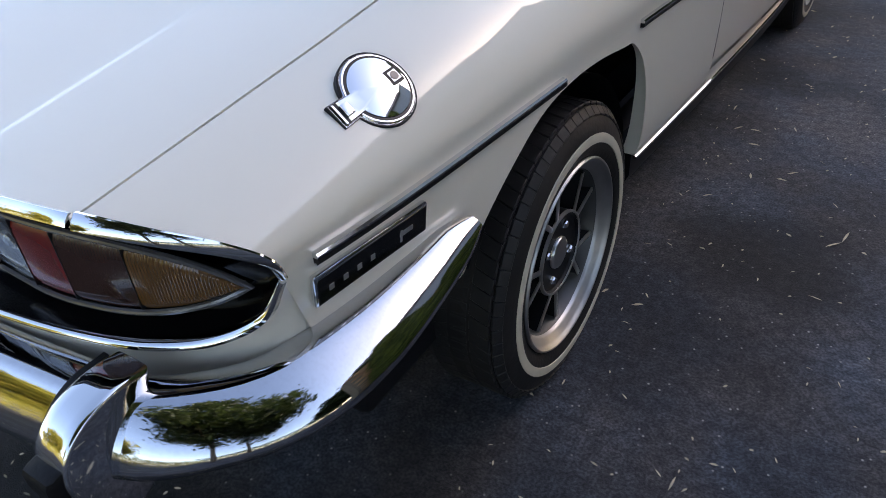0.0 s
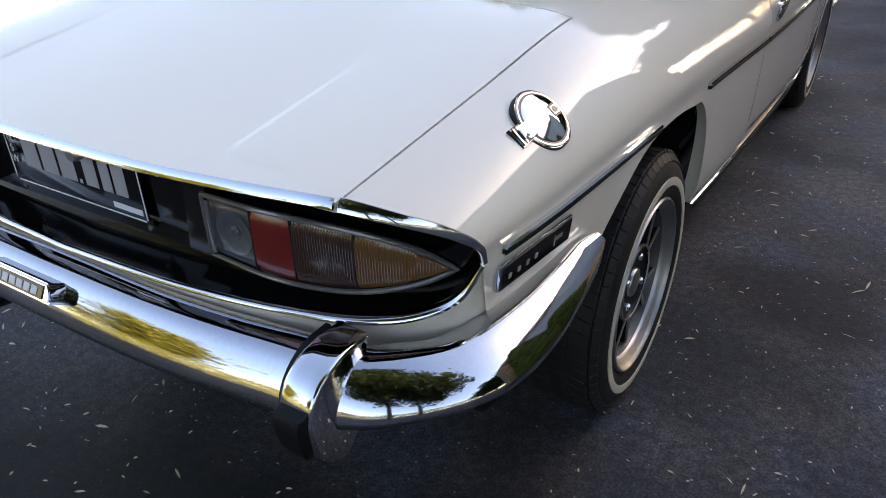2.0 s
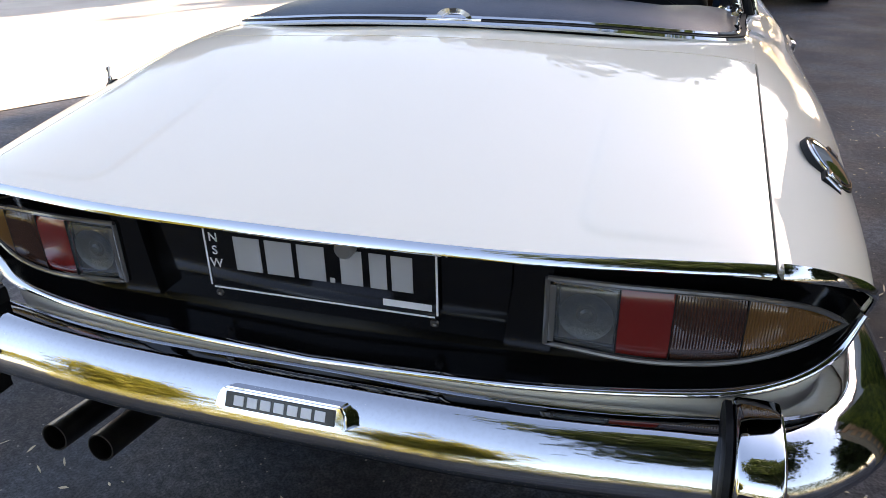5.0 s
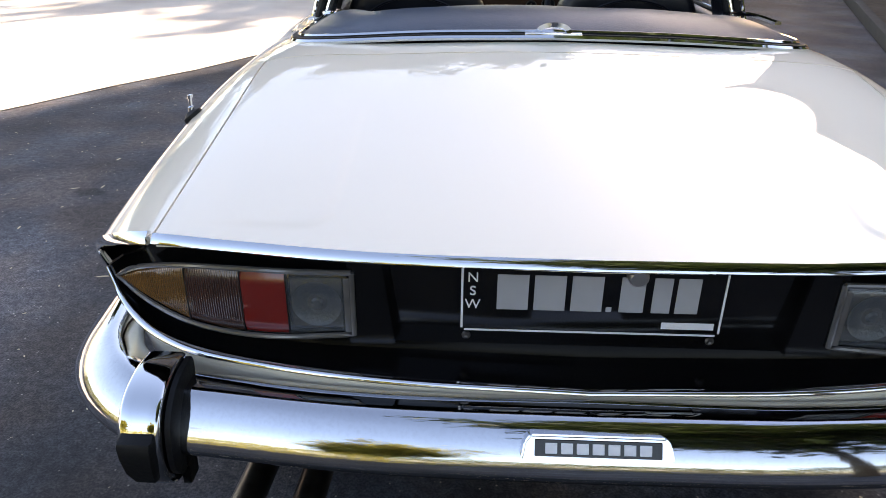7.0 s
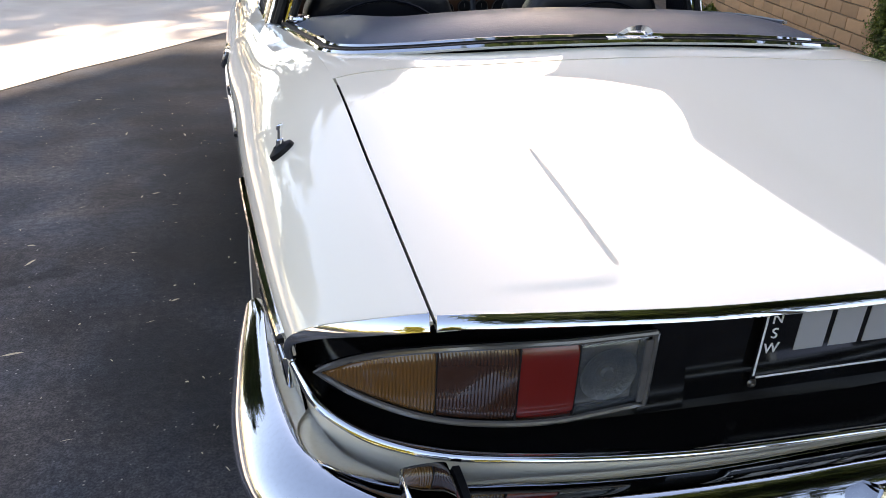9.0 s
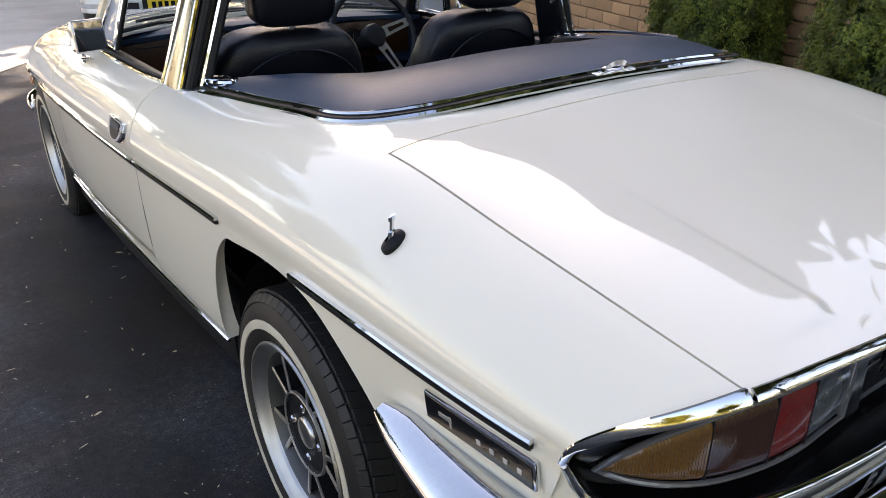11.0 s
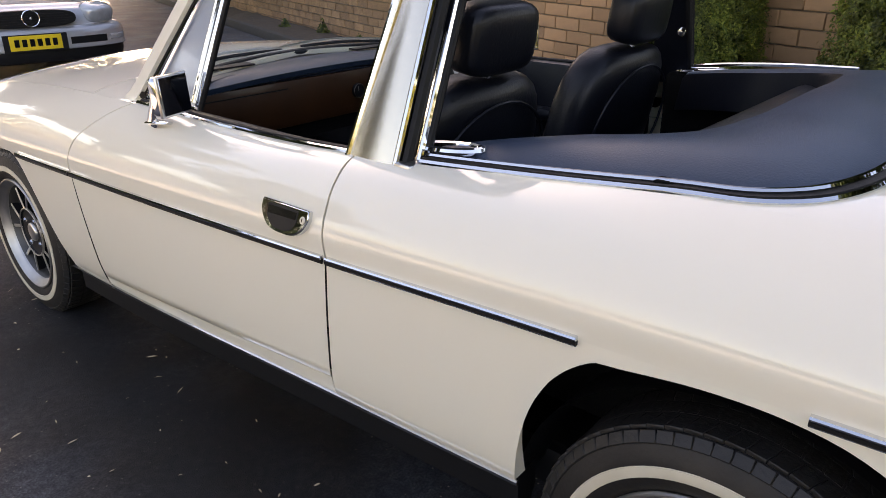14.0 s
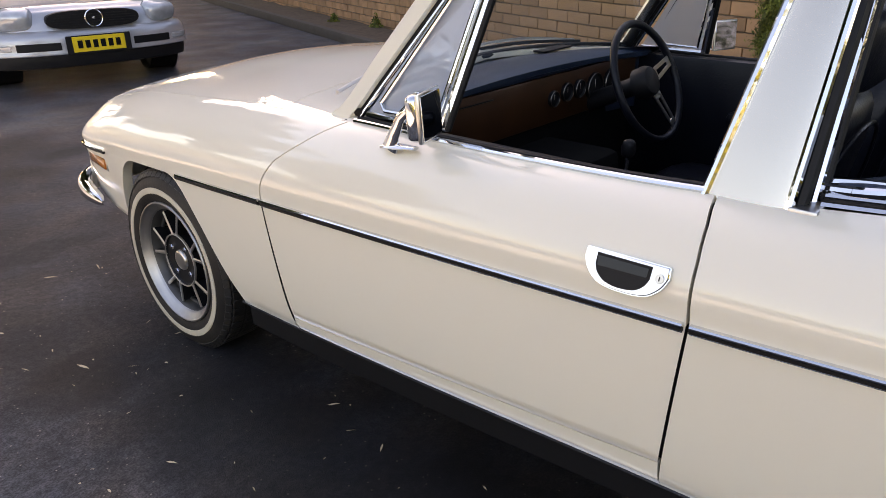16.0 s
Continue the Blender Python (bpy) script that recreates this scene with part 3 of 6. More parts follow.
for s in (1, -1):
    rear_end = step([(0, 0.09), (6, 0.09)])
    panel("rear_wing", rear_end, lambda v: DOOR_R(v) - GAP, -0.05, 4 - 0.012, 90, 34, (s,), car, label="cream rear wing", depth=0.005)
    door = panel("door", lambda v: DOOR_R(v) + GAP, lambda v: DOOR_F(v) - GAP, 0, 4, 60, 30, (s,), car, label="cream door with the window wound down")
    panel("front_wing", lambda v: DOOR_F(v) + GAP, const(4.30), 0, 4 - 0.005, 70, 30, (s,), car, label="cream front wing")
    # lower flanks
    a = np.array(REAR_ARCH)
    arch = even(REAR_ARCH, 46)
    rear = list(even([(0.290, 0.50), (0.40, 0.49), (0.555, 0.497)], 14))[:-1]
    sill = [(y, along(SILL, y)) for y in lerp_list(1.296, 1.752, 16)]
    bottom = [tuple(p) for p in rear] + [tuple(p) for p in arch] + sill[1:]
    top = lerp_list(0.211, 0.60, len(rear) + 1)[:-1] + lerp_list(0.60, 1.25, len(arch)) + lerp_list(1.25, 1.752 - GAP, len(sill))[1:]
    bottom[-1] = (1.778 - GAP, bottom[-1][1])
    flank("rear_quarter", top, bottom, s, car, "cream lower rear quarter with wheel arch", lip=0.035)
    dt = lerp_list(1.752 + GAP, 2.917 - GAP, 34)
    db = [(y, 0.402 - (y - 1.775) * 0.0775) for y in lerp_list(1.775 + GAP, 2.853 - GAP, 34)]
    flank("door_skin", dt, db, s, door, lip=0.012)
    arch = even(FRONT_ARCH, 44)
    fore = [(y, along(SILL, y)) for y in lerp_list(2.853 + GAP, 3.105, 8)]
    tailp = list(even([(3.862, 0.36), (4.0, 0.37), (4.25, 0.42)], 12))
    bottom = fore[:-1] + [tuple(p) for p in arch] + [tuple(p) for p in tailp]
    top = lerp_list(2.917 + GAP, 3.13, len(fore))[:-1] + lerp_list(3.13, 3.88, len(arch)) + lerp_list(3.90, 4.30, len(tailp))
    flank("front_quarter", top, bottom, s, car, "cream lower front wing with wheel arch", lip=0.035)
    # sill under the door, bright strip and black rocker
    rows = []
    for f in np.linspace(0, 1, 6):
        row = []
        for y in lerp_list(1.778, 2.856, 20):
            z0, z1 = 0.398 - (y - 1.775) * 0.0775, along(SILL, y)
            z = z0 + (z1 - z0) * f
            row.append((s * (side_x(y, z) - 0.002), y, z))
        rows.append(row)
    part("sill_panel", flange(grid(rows), 0.02), PAINT, car, "cream sill below the door")
    strip = [(s * (side_x(y, along(SILL, y)) + 0.002), y, along(SILL, y) - 0.003) for y in lerp_list(1.29, 3.12, 24)]
    part("sill_strip", sweep(strip, [(-0.005, -0.003), (0.004, -0.003), (0.004, 0.003), (0.0, 0.005), (-0.005, 0.003)]), CHROME, car, "bright metal sill strip")
    rock = [(s * (along(TRIM, y) - 0.070), y, along(SILL, y) - 0.052) for y in lerp_list(1.30, 3.11, 20)]
    part("rocker", sweep(rock, [(-0.028, -0.034), (0.022, -0.034), (0.034, -0.006), (0.034, 0.052), (-0.03, 0.052)]), SATIN, car, "black rocker panel under the sill")
    # waist trim in four pieces
    for a0, b0 in ((0.172, 0.838), (1.177, 1.746), (1.758, 2.91), (2.922, 3.372), (3.925, 4.19)):
        p = []
        for y in lerp_list(a0, b0, max(6, int((b0 - a0) * 30))):
            x, yy, z = skin(y, 0.0, s)
            p.append((x + s * 0.004, max(yy, y), z))
        if s < 0:
            p = p[::-1]
        part("waist_trim", sweep(p, [(0.003, 0.0002), (0.0062, 0.0010), (0.0066, 0.0036), (0.0040, 0.0066), (-0.003, 0.0075), (-0.003, 0.0002)]), CHROME, car, "chrome waist moulding with a dark insert")
        q = [(x + s * 0.0032, y, z - 0.0045) for x, y, z in p]
        part("trim_insert", sweep(q, [(0.001, -0.0035), (0.0032, -0.002), (0.0032, 0.0042), (-0.006, 0.0042), (-0.006, -0.0045)]), RUBBER, car, "black rubber insert under the moulding")
        part("trim_bead", tube([(x + s * 0.0005, y, z - 0.0092) for x, y, z in p], 0.0020, 6), CHROME, car, "thin chrome bead under the insert")

# black strips added behind the door gaps, standing for the shade in them
for s in (1, -1):
    for gap, low in ((DOOR_R, 1.775), (DOOR_F, 2.856)):
        pts = [skin(gap(v), v, s) for v in np.linspace(3.9, 0, 22)]
        x, y, z = pts[-1]
        pts += [(s * side_x(y + (low - y) * f, z + (0.40 - z) * f), y + (low - y) * f, z + (0.40 - z) * f) for f in np.linspace(0.1, 1, 8)]
        pts = [(x - s * 0.020, y, z - 0.006) for x, y, z in pts]
        part("gap_backing", sweep(pts, [(-0.014, -0.004), (0.014, -0.004), (0.014, 0.004), (-0.014, 0.004)], up=(1, 0, 0)), RUBBER, car, "black backing strip that stands for shade in the door gap")

panel("bonnet", const(2.949), const(4.285), 4.005, 6, 40, 26, (1, -1), car, label="cream bonnet")
panel("scuttle", lambda v: 2.66 + 0.083 * (v - 4), const(2.945), 4.0, 6, 10, 26, (1, -1), car, label="cream scuttle below the windscreen")
# nose below the bonnet
rows = []
for f in np.linspace(0, 1, 8):
    row = []
    for k in np.linspace(-1, 1, 31):
        x = 0.70 * k
        y = 4.36 - 0.07 * abs(k) ** 3 - 0.05 * (1 - f) ** 3
        ztop = 0.665 - 0.095 * abs(k) ** 4
        row.append((x, y, ztop - f * (ztop - 0.36)))
    rows.append(row)
part("nose_panel", flange(grid(rows), 0.02), PAINT, car, "cream nose panel")

# ---------- car: tail ----------
TAIL_TOP = [(0, 0.048, 0.8255), (0.3, 0.054, 0.8265), (0.5, 0.072, 0.8305), (0.606, 0.086, 0.8315), (0.668, 0.117, 0.8145), (0.721, 0.166, 0.785), (0.745, 0.200, 0.755), (0.744, 0.212, 0.728)]
TAIL_LIP = [(0, 0.052, 0.626), (0.3, 0.058, 0.634), (0.5, 0.085, 0.640), (0.60, 0.118, 0.640), (0.672, 0.162, 0.648), (0.718, 0.196, 0.674), (0.744, 0.212, 0.724)]


def across(curve, n):
    h = even(curve, n)
    return [(-x, y, z) for x, y, z in h[::-1][:-1]] + [tuple(p) for p in h]


strip_sec = [(a * 0.62, b * 0.62 + 0.002) for a, b in ((-0.004, -0.006), (0.008, -0.008), (0.0120, -0.004), (0.008, 0.006), (-0.003, 0.0150), (-0.009, 0.0125))]
lid_edge = [p for p in across(TAIL_TOP, 240) if abs(p[0]) <= 0.6045]
child(part("chrome_edge", sweep(lid_edge, strip_sec), CHROME, boot_lid, "chrome strip along the boot lid edge"), boot_lid)
for s in (1, -1):
    p = [(s * x, y, z) for x, y, z in even(TAIL_TOP, 240) if x >= 0.6065]
    p = p if s > 0 else p[::-1]
    part("wing_cap", sweep(p, strip_sec, scales=[1.25 - 0.6 * min(1.0, max(0.0, 0.8315 - q[2]) / 0.075) for q in p], lean=(0, -1, 0)), CHROME, car, "chrome cap over the tail lamp")
part("tail_lip", sweep(across(TAIL_LIP, 80), [(-0.003, -0.006), (0.006, -0.006), (0.009, -0.002), (0.008, 0.002), (0.004, 0.005), (-0.003, 0.006)], scales=[0.75 + 0.4 * min(1.0, max(0.0, (abs(q[0]) - 0.5) / 0.15)) - 0.45 * min(1.0, max(0.0, (q[2] - 0.675) / 0.05)) for q in across(TAIL_LIP, 80)], lean=(0, -1, 0)), CHROME, car, "thin chrome lip below the tail panel")


def tail_panel():
    top, low = across(TAIL_TOP, 40), across(TAIL_LIP, 40)
    rows = []
    back = lambda x: 0.118 + 0.35 * max(0.0, abs(x) - 0.40) ** 1.6 * 2.0
    for f in (0.0, 0.02, 0.06, 0.3, 0.5, 0.7, 0.94, 0.98, 1.0):
        row = []
        for a, b in zip(top, low):
            g = min(max((f - 0.06) / 0.88, 0), 1)
            x = a[0] + (b[0] - a[0]) * f
            z0 = a[2] + (b[2] - a[2]) * f
            edge = a[1] + (b[1] - a[1]) * f
            deep = max(back(x), edge + 0.004)
            w = 0.0 if f in (0.0, 1.0) else 0.55 if f in (0.02, 0.98) else 1.0
            row.append((x * (1 - 0.01 * w), edge + (deep - edge) * w + 0.003, z0))
        rows.append(row)
    return part("tail_panel", grid(rows), BLACK, car, "gloss black recessed tail panel")


tail_panel()
part("plinth", box((0.575, 0.014, 0.155), (0, 0.124, 0.738), 0.002), BLACK, car, "black plinth behind the number plate")
for s in (1, -1):
    part("plinth_end", prism([(s * x, z) for x, z in ((0.297, 0.812), (0.345, 0.812), (0.345, 0.664), (0.279, 0.664))], 0.100, 0.135, 0.0015), BLACK, car, "gloss black step between number plate and tail lamp")


def valance():
    end = side_x(0.290, 0.50)
    low = across([(0, 0.087, 0.50), (0.3, 0.093, 0.50), (0.5, 0.120, 0.50), (0.60, 0.152, 0.50), (end - 0.050, 0.192, 0.50), (end - 0.014, 0.238, 0.50), (end, 0.290, 0.50)], 46)
    rows = []
    for f in np.linspace(0, 1, 11):
        row = []
        for (x, y, z), (bx, by, bz) in zip(across(TAIL_LIP, 46), low):
            out = 0.010 * math.sin(f * math.pi) * (1 - (abs(x) / 0.744) ** 6)
            g = f ** 0.7
            row.append((x + (bx - x) * g, y + (by - y) * g - out, z - 0.003 + (bz - z) * f))
        rows.append(row)
    return part("rear_valance", grid(rows), PAINT, car, "cream rear valance behind the bumper", smooth=80)


valance()


# number plate
def text_mesh(name, body, size, at, mat, parent, turn=(90, 0, 0), depth=0.0006):
    cu = bpy.data.curves.new(name, "FONT")
    cu.body, cu.size, cu.extrude, cu.align_x, cu.align_y = body, size, depth, "CENTER", "CENTER"
    ob = bpy.data.objects.new(name, cu)
    me = bpy.data.meshes.new_from_object(ob)
    bpy.data.objects.remove(ob)
    o = new(name, me)
    me.materials.append(mat)
    o.matrix_world = pose(*at, *turn)
    return child(o, parent)


plate = part("number_plate", box((0.372, 0.003, 0.110), (0, 0.099, 0.745), 0.001), BLACK, car, "black number plate with white border and plain bars")
for x, z, w, h in ((0, 0.6930, 0.358, 0.0032), (0, 0.7965, 0.358, 0.0032), (-0.1830, 0.745, 0.0032, 0.098), (0.1830, 0.745, 0.0032, 0.098)):
    part("border", box((w, 0.001, h), (x, 0.0968, z), 0.0004, 1), WHITE, plate)
for x, w, h in ((-0.112, 0.044, 0.056), (-0.060, 0.044, 0.056), (-0.008, 0.044, 0.056), (0.024, 0.008, 0.008), (0.055, 0.034, 0.056), (0.096, 0.026, 0.056), (0.132, 0.032, 0.056)):
    part("bar", box((w, 0.001, h), (x, 0.0968, 0.728 + h / 2), 0.0004, 1), PLATE_GREY, plate)
part("bar", box((0.074, 0.001, 0.011), (0.138, 0.0968, 0.7075), 0.0004, 1), WHITE, plate)
plate.location.y = 0.007
for k, ch in enumerate("NSW"):
    text_mesh("letter", ch, 0.021, (-0.168, 0.0966, 0.778 - k * 0.0215), WHITE, plate)
for s in (1, -1):
    part("plate_screw", lathe([(0.0, 0.0), (-0.003, 0.003), (-0.003, 0.005), (0.0, 0.007)], 10, "y"), PIPE, plate).location = (s * 0.176, 0.104, 0.679)
part("boot_lock", lathe([(0.10, 0.014), (0.082, 0.014), (0.078, 0.011), (0.078, 0.0)], 16, "y"), STEEL, car, "chrome boot lock").location = (0.055, 0.0, 0.795)


# tail lamps
def tail_lamp(s):
    def yy(x):
        return 0.103 + 0.75 * max(0.0, x - 0.42) ** 1.75
    top = even([(0.338, 0.784), (0.50, 0.782), (0.61, 0.768), (0.68, 0.746), (0.719, 0.722)], 40)
    low = even([(0.338, 0.683), (0.50, 0.673), (0.60, 0.677), (0.675, 0.698), (0.719, 0.722)], 40)

    def row(x, zs, out):
        return [(s * x, yy(x) - out, z) for z in zs]

    def lens(x0, x1, ribs, mat, label, name="lens", inset=0.0045, out=0.006):
        n = max(4, int((x1 - x0) / (0.0019 if ribs else 0.008)))
        rows = []
        for i in range(n + 1):
            x = x0 + (x1 - x0) * i / n
            zt = float(np.interp(x, top[:, 0], top[:, 1])) - inset
            zb = float(np.interp(x, low[:, 0], low[:, 1])) + inset
            if zt - zb < 0.002:
                zt = zb = (zt + zb) / 2
                zt += 0.0011
                zb -= 0.0011
            r = (0.0010 if i % 2 else 0.0) if ribs else 0.0
            rows.append([(s * x, yy(x) - out * (1 - abs(k) ** 8) - r - 0.002, zb + (zt - zb) * (k + 1) / 2) for k in np.linspace(-1, 1, 11)])
        return part(name, flange(grid(rows), 0.008), mat, lamp, label, smooth=30)

    rows = []
    for k in range(40):
        x = 0.338 + 0.381 * k / 39
        zt, zb = float(np.interp(x, top[:, 0], top[:, 1])), float(np.interp(x, low[:, 0], low[:, 1]))
        rows.append([(s * x, yy(x) + 0.004, z) for z in np.linspace(zb, max(zt, zb + 0.001), 5)])
    lamp = part("tail_lamp", grid(rows), BLACK, car, "tail lamp with amber, red and clear lenses in a bright frame")
    loop = [(x, yy(x), z) for x, z in top] + [(x, yy(x), z) for x, z in low[::-1][1:]]
    loop = [(s * x, y - 0.006, z) for x, y, z in loop]
    loop = loop + [(loop[0][0], loop[0][1], loop[0][2] - 0.0001)]
    part("lamp_frame", tube(loop, 0.0042, 8, up=(0, 1, 0)), LAMP_RIM, lamp, "dull grey lamp frame")
    lens(0.590, 0.712, True, AMBER, "ribbed amber lens")
    lens(0.500, 0.589, True, MAROON, "ribbed dark red lens")
    lens(0.432, 0.499, False, RED, "plain red lens")
    glass = lens(0.346, 0.431, False, LENS_GLASS, "clear reversing lens")
    glass.visible_shadow = False
    bowl = part("reflector", lathe([(-0.0035, 0.036), (-0.002, 0.0345), (0.0, 0.030), (0.002, 0.020), (0.003, 0.0)], 28, "y"), DULL_REFLECTOR, lamp, "round bright reflector behind the clear lens")
    bowl.location = (s * 0.390, yy(0.390) - 0.0005, 0.731)
    part("bulb", lathe([(-0.0035, 0.0), (-0.003, 0.006), (0.0, 0.009), (0.003, 0.009)], 14, "y"), CLEAR, bowl)
    part("lens_rim", box((0.009, 0.005, 0.088), (s * 0.3455, yy(0.3455) - 0.0065, 0.7315), 0.0016), LAMP_RIM, lamp, "clouded inner edge of the lens")
    part("lens_block", box((0.074, 0.002, 0.080), (s * 0.391, yy(0.39) + 0.0028, 0.730), 0.0008, 1), LAMP_RIM, lamp, "clouded back of the clear lens")
    for x in (0.4315, 0.4995, 0.5895):
        zt, zb = float(np.interp(x, top[:, 0], top[:, 1])), float(np.interp(x, low[:, 0], low[:, 1]))
        part("divider", box((0.0016, 0.006, zt - zb - 0.010), (s * x, yy(x) - 0.0058, (zt + zb) / 2), 0.0004, 1), SATIN, lamp)


tail_lamp(1)
tail_lamp(-1)

# rear bumper
BUMPER = [(0, -0.030, 0.575), (0.30, -0.026, 0.576), (0.50, -0.010, 0.579), (0.64, 0.010, 0.583), (0.728, 0.072, 0.592), (0.788, 0.162, 0.594), (0.810, 0.28, 0.597), (0.808, 0.42, 0.606), (0.797, 0.548, 0.619)]
bp = even(BUMPER, 46)
path = [(-x, y, z) for x, y, z in bp[::-1][:-1]] + [tuple(p) for p in bp]
ends = [1.0 if y < 0.22 else 1.0 - 0.48 * ((y - 0.22) / 0.328) ** 1.25 for x, y, z in path]
ends[1] = ends[-2] = 0.47
ends[0] = ends[-1] = 0.26
bsec = [tuple(q) for q in spline([(-0.086, 0.036), (-0.082, 0.042), (-0.056, 0.0455), (-0.038, 0.0445), (-0.027, 0.038), (-0.013, 0.023), (0.000, 0.004), (0.008, -0.014), (0.0105, -0.027), (0.007, -0.036), (-0.005, -0.042), (-0.022, -0.045)], 30)] + [(-0.022, -0.039), (-0.004, -0.032), (0.000, -0.016), (-0.020, 0.016), (-0.050, 0.036)]
tilt = [17.0 * min(1.0, max(0.0, (abs(x) - 0.62) / 0.14)) for x, y, z in path]
rear_bumper = part("rear_bumper", sweep(path, bsec, scales=ends, turn=tilt), BUMPER_CHROME, car, "chrome rear bumper wrapping round the tail")
badge = part("bumper_badge", prism([(-0.101, 0.582), (0.101, 0.582), (0.097, 0.604), (0.089, 0.615), (-0.089, 0.615), (-0.097, 0.604)], -0.046, -0.012, 0.003), CHROME, rear_bumper, "chrome badge block with a plain pale bar")
badge.matrix_basis = pose(0, -0.030, 0.600, -28) @ pose(0, 0.030, -0.598)
part("badge_face", box((0.166, 0.002, 0.022), (0, -0.0468, 0.598), 0.0006, 1), BLACK, badge)
for k in range(7):
    part("badge_bar", box((0.0155, 0.0015, 0.014), (-0.0615 + k * 0.0205, -0.0482, 0.598), 0.0004, 1), WHITE, badge)


def overrider(s):
    x0, w = s * 0.613, 0.0285
    side = spline([(0.085, 0.652), (0.05, 0.656), (0.022, 0.653), (-0.004, 0.645), (-0.024, 0.632), (-0.038, 0.614), (-0.046, 0.588), (-0.043, 0.552), (-0.034, 0.52), (-0.018, 0.497), (0.006, 0.485), (0.030, 0.489), (0.045, 0.51), (0.052, 0.55), (0.07, 0.60), (0.085, 0.65)], 52)
    my, mz = 0.02, 0.585
    rows = []
    for a, k in ((-1, 0.90), (-0.985, 0.945), (-0.93, 0.98), (-0.8, 0.997), (-0.4, 1.004), (0, 1.006), (0.4, 1.004), (0.8, 0.997), (0.93, 0.98), (0.985, 0.945), (1, 0.90)):
        rows.append([(x0 + a * w, my + (y - my) * k, mz + (z - mz) * k) for y, z in side])
    bm = grid(rows, True)
    bmesh.ops.holes_fill(bm, edges=[e for e in bm.edges if e.is_boundary], sides=0)
    ob = part("overrider", bm, CHROME, rear_bumper, "chrome overrider with a black rubber pad")
    rows = []
    for z, w2, y0 in ((0.520, 0.010, -0.030), (0.524, 0.015, -0.046), (0.55, 0.0205, -0.058), (0.580, 0.0235, -0.0625), (0.597, 0.0245, -0.0620), (0.602, 0.0240, -0.0590), (0.606, 0.0225, -0.046), (0.607, 0.0215, -0.030)):
        rows.append([(x0 + a * w2, y0 + b, z) for a, b in ((-1, 0.03), (-1, 0.006), (-0.88, 0.0), (0.88, 0.0), (1, 0.006), (1, 0.03))])
    part("rubber_pad", flange(grid(rows), 0.003), RUBBER, ob, "black rubber pad")
    gx = x0 - s * (w + 0.0065)
    pad = spline([(0.075, 0.650), (0.03, 0.648), (0.0, 0.634), (-0.022, 0.610), (-0.032, 0.575), (-0.030, 0.535), (-0.01, 0.512), (0.03, 0.51)], 22)
    part("side_pad", sweep([(gx, y, z) for y, z in pad], [(-0.006, -0.03), (0.006, -0.03), (0.0065, -0.004), (0.004, 0.002), (-0.004, 0.002), (-0.0065, -0.004)], up=(0, -1, 0.2)), RUBBER, ob, "black rubber gasket beside the overrider")


overrider(1)
overrider(-1)
for x in (-0.53, -0.43):
    pipe = [(x, 0.42, 0.30), (x, 0.25, 0.335), (x, 0.075, 0.37)]
    rows = [[(math.cos(a) * r, y, math.sin(a) * r) for a in np.linspace(0, 2 * math.pi, 20, endpoint=False)] for y, r in ((0.0, 0.024), (0.0, 0.027), (0.35, 0.027))]
    bm = grid(rows, True)
    inner = grid([[(math.cos(a) * 0.024, y, math.sin(a) * 0.024) for a in np.linspace(0, 2 * math.pi, 20, endpoint=False)] for y in (0.0, 0.2)], True)
    ob = part("tail_pipe", join(bm, inner), PIPE, car, "dull round steel exhaust tail pipe")
    ob.matrix_basis = pose(x, 0.04, 0.362, -8)
# underside
part("underbody", box((1.30, 3.6, 0.10), (0, 2.2, 0.30), 0.02), SATIN, car, "dark underbody")
part("rear_tank", box((1.24, 0.62, 0.26), (0, 0.50, 0.50), 0.04), SATIN, car, "dark boot floor under the tail")

# side badges
for s in (1, -1):
    b0 = part("side_badge", box((0.010, 0.205, 0.048), (0, 0, 0), 0.003), CHROME, car, "black side badge in a bright frame with plain bars")
    part("badge_face", box((0.004, 0.198, 0.041), (s * 0.0045, 0, 0), 0.001, 1), BLACK, b0)
    for k in range(4):
        part("badge_bar", box((0.001, 0.008, 0.009), (s * 0.0068, -0.078 + k * 0.024, -0.002), 0.0003, 1), STEEL, b0)
    part("badge_motif", box((0.001, 0.026, 0.008), (s * 0.0068, 0.058, 0.002), 0.0005, 1), STEEL, b0)
    part("badge_motif", box((0.001, 0.004, 0.019), (s * 0.0068, 0.048, -0.001), 0.0005, 1), STEEL, b0)
    yaw = math.degrees(math.atan2(side_x(0.47, 0.684) - side_x(0.26, 0.684), 0.21))
    tip = math.degrees(math.atan2(side_x(0.365, 0.71) - side_x(0.365, 0.66), 0.05))
    b0.matrix_basis = pose(s * (side_x(0.350, 0.680) + 0.0045), 0.350, 0.680, -0.5, 0, -s * yaw) @ pose(0, 0, 0, 0, s * tip, 0)

# fuel filler on the right, aerial on the left
c = Vector(skin(0.452, 2.86))
e1 = (Vector(skin(0.49, 2.86)) - c).normalized()
e2 = (Vector(skin(0.452, 3.06)) - c)
e2 = (e2 - e1 * e2.dot(e1)).normalized()
nrm = e1.cross(e2).normalized()
nrm = nrm if nrm.x > 0 else -nrm
fm = Matrix((( *e1, 0), (*e2, 0), (*nrm, 0), (0, 0, 0, 1))).transposed()
fm.translation = c


def keyhole(r, tab, n=34):
    o = []
    for a in np.linspace(math.pi + 0.32, 3 * math.pi - 0.32, n):
        o.append((r * math.cos(a), r * math.sin(a)))
    w = r * math.sin(0.32)
    return [(-tab, -w * 1.05)] + o + [(-tab, w * 1.05)]


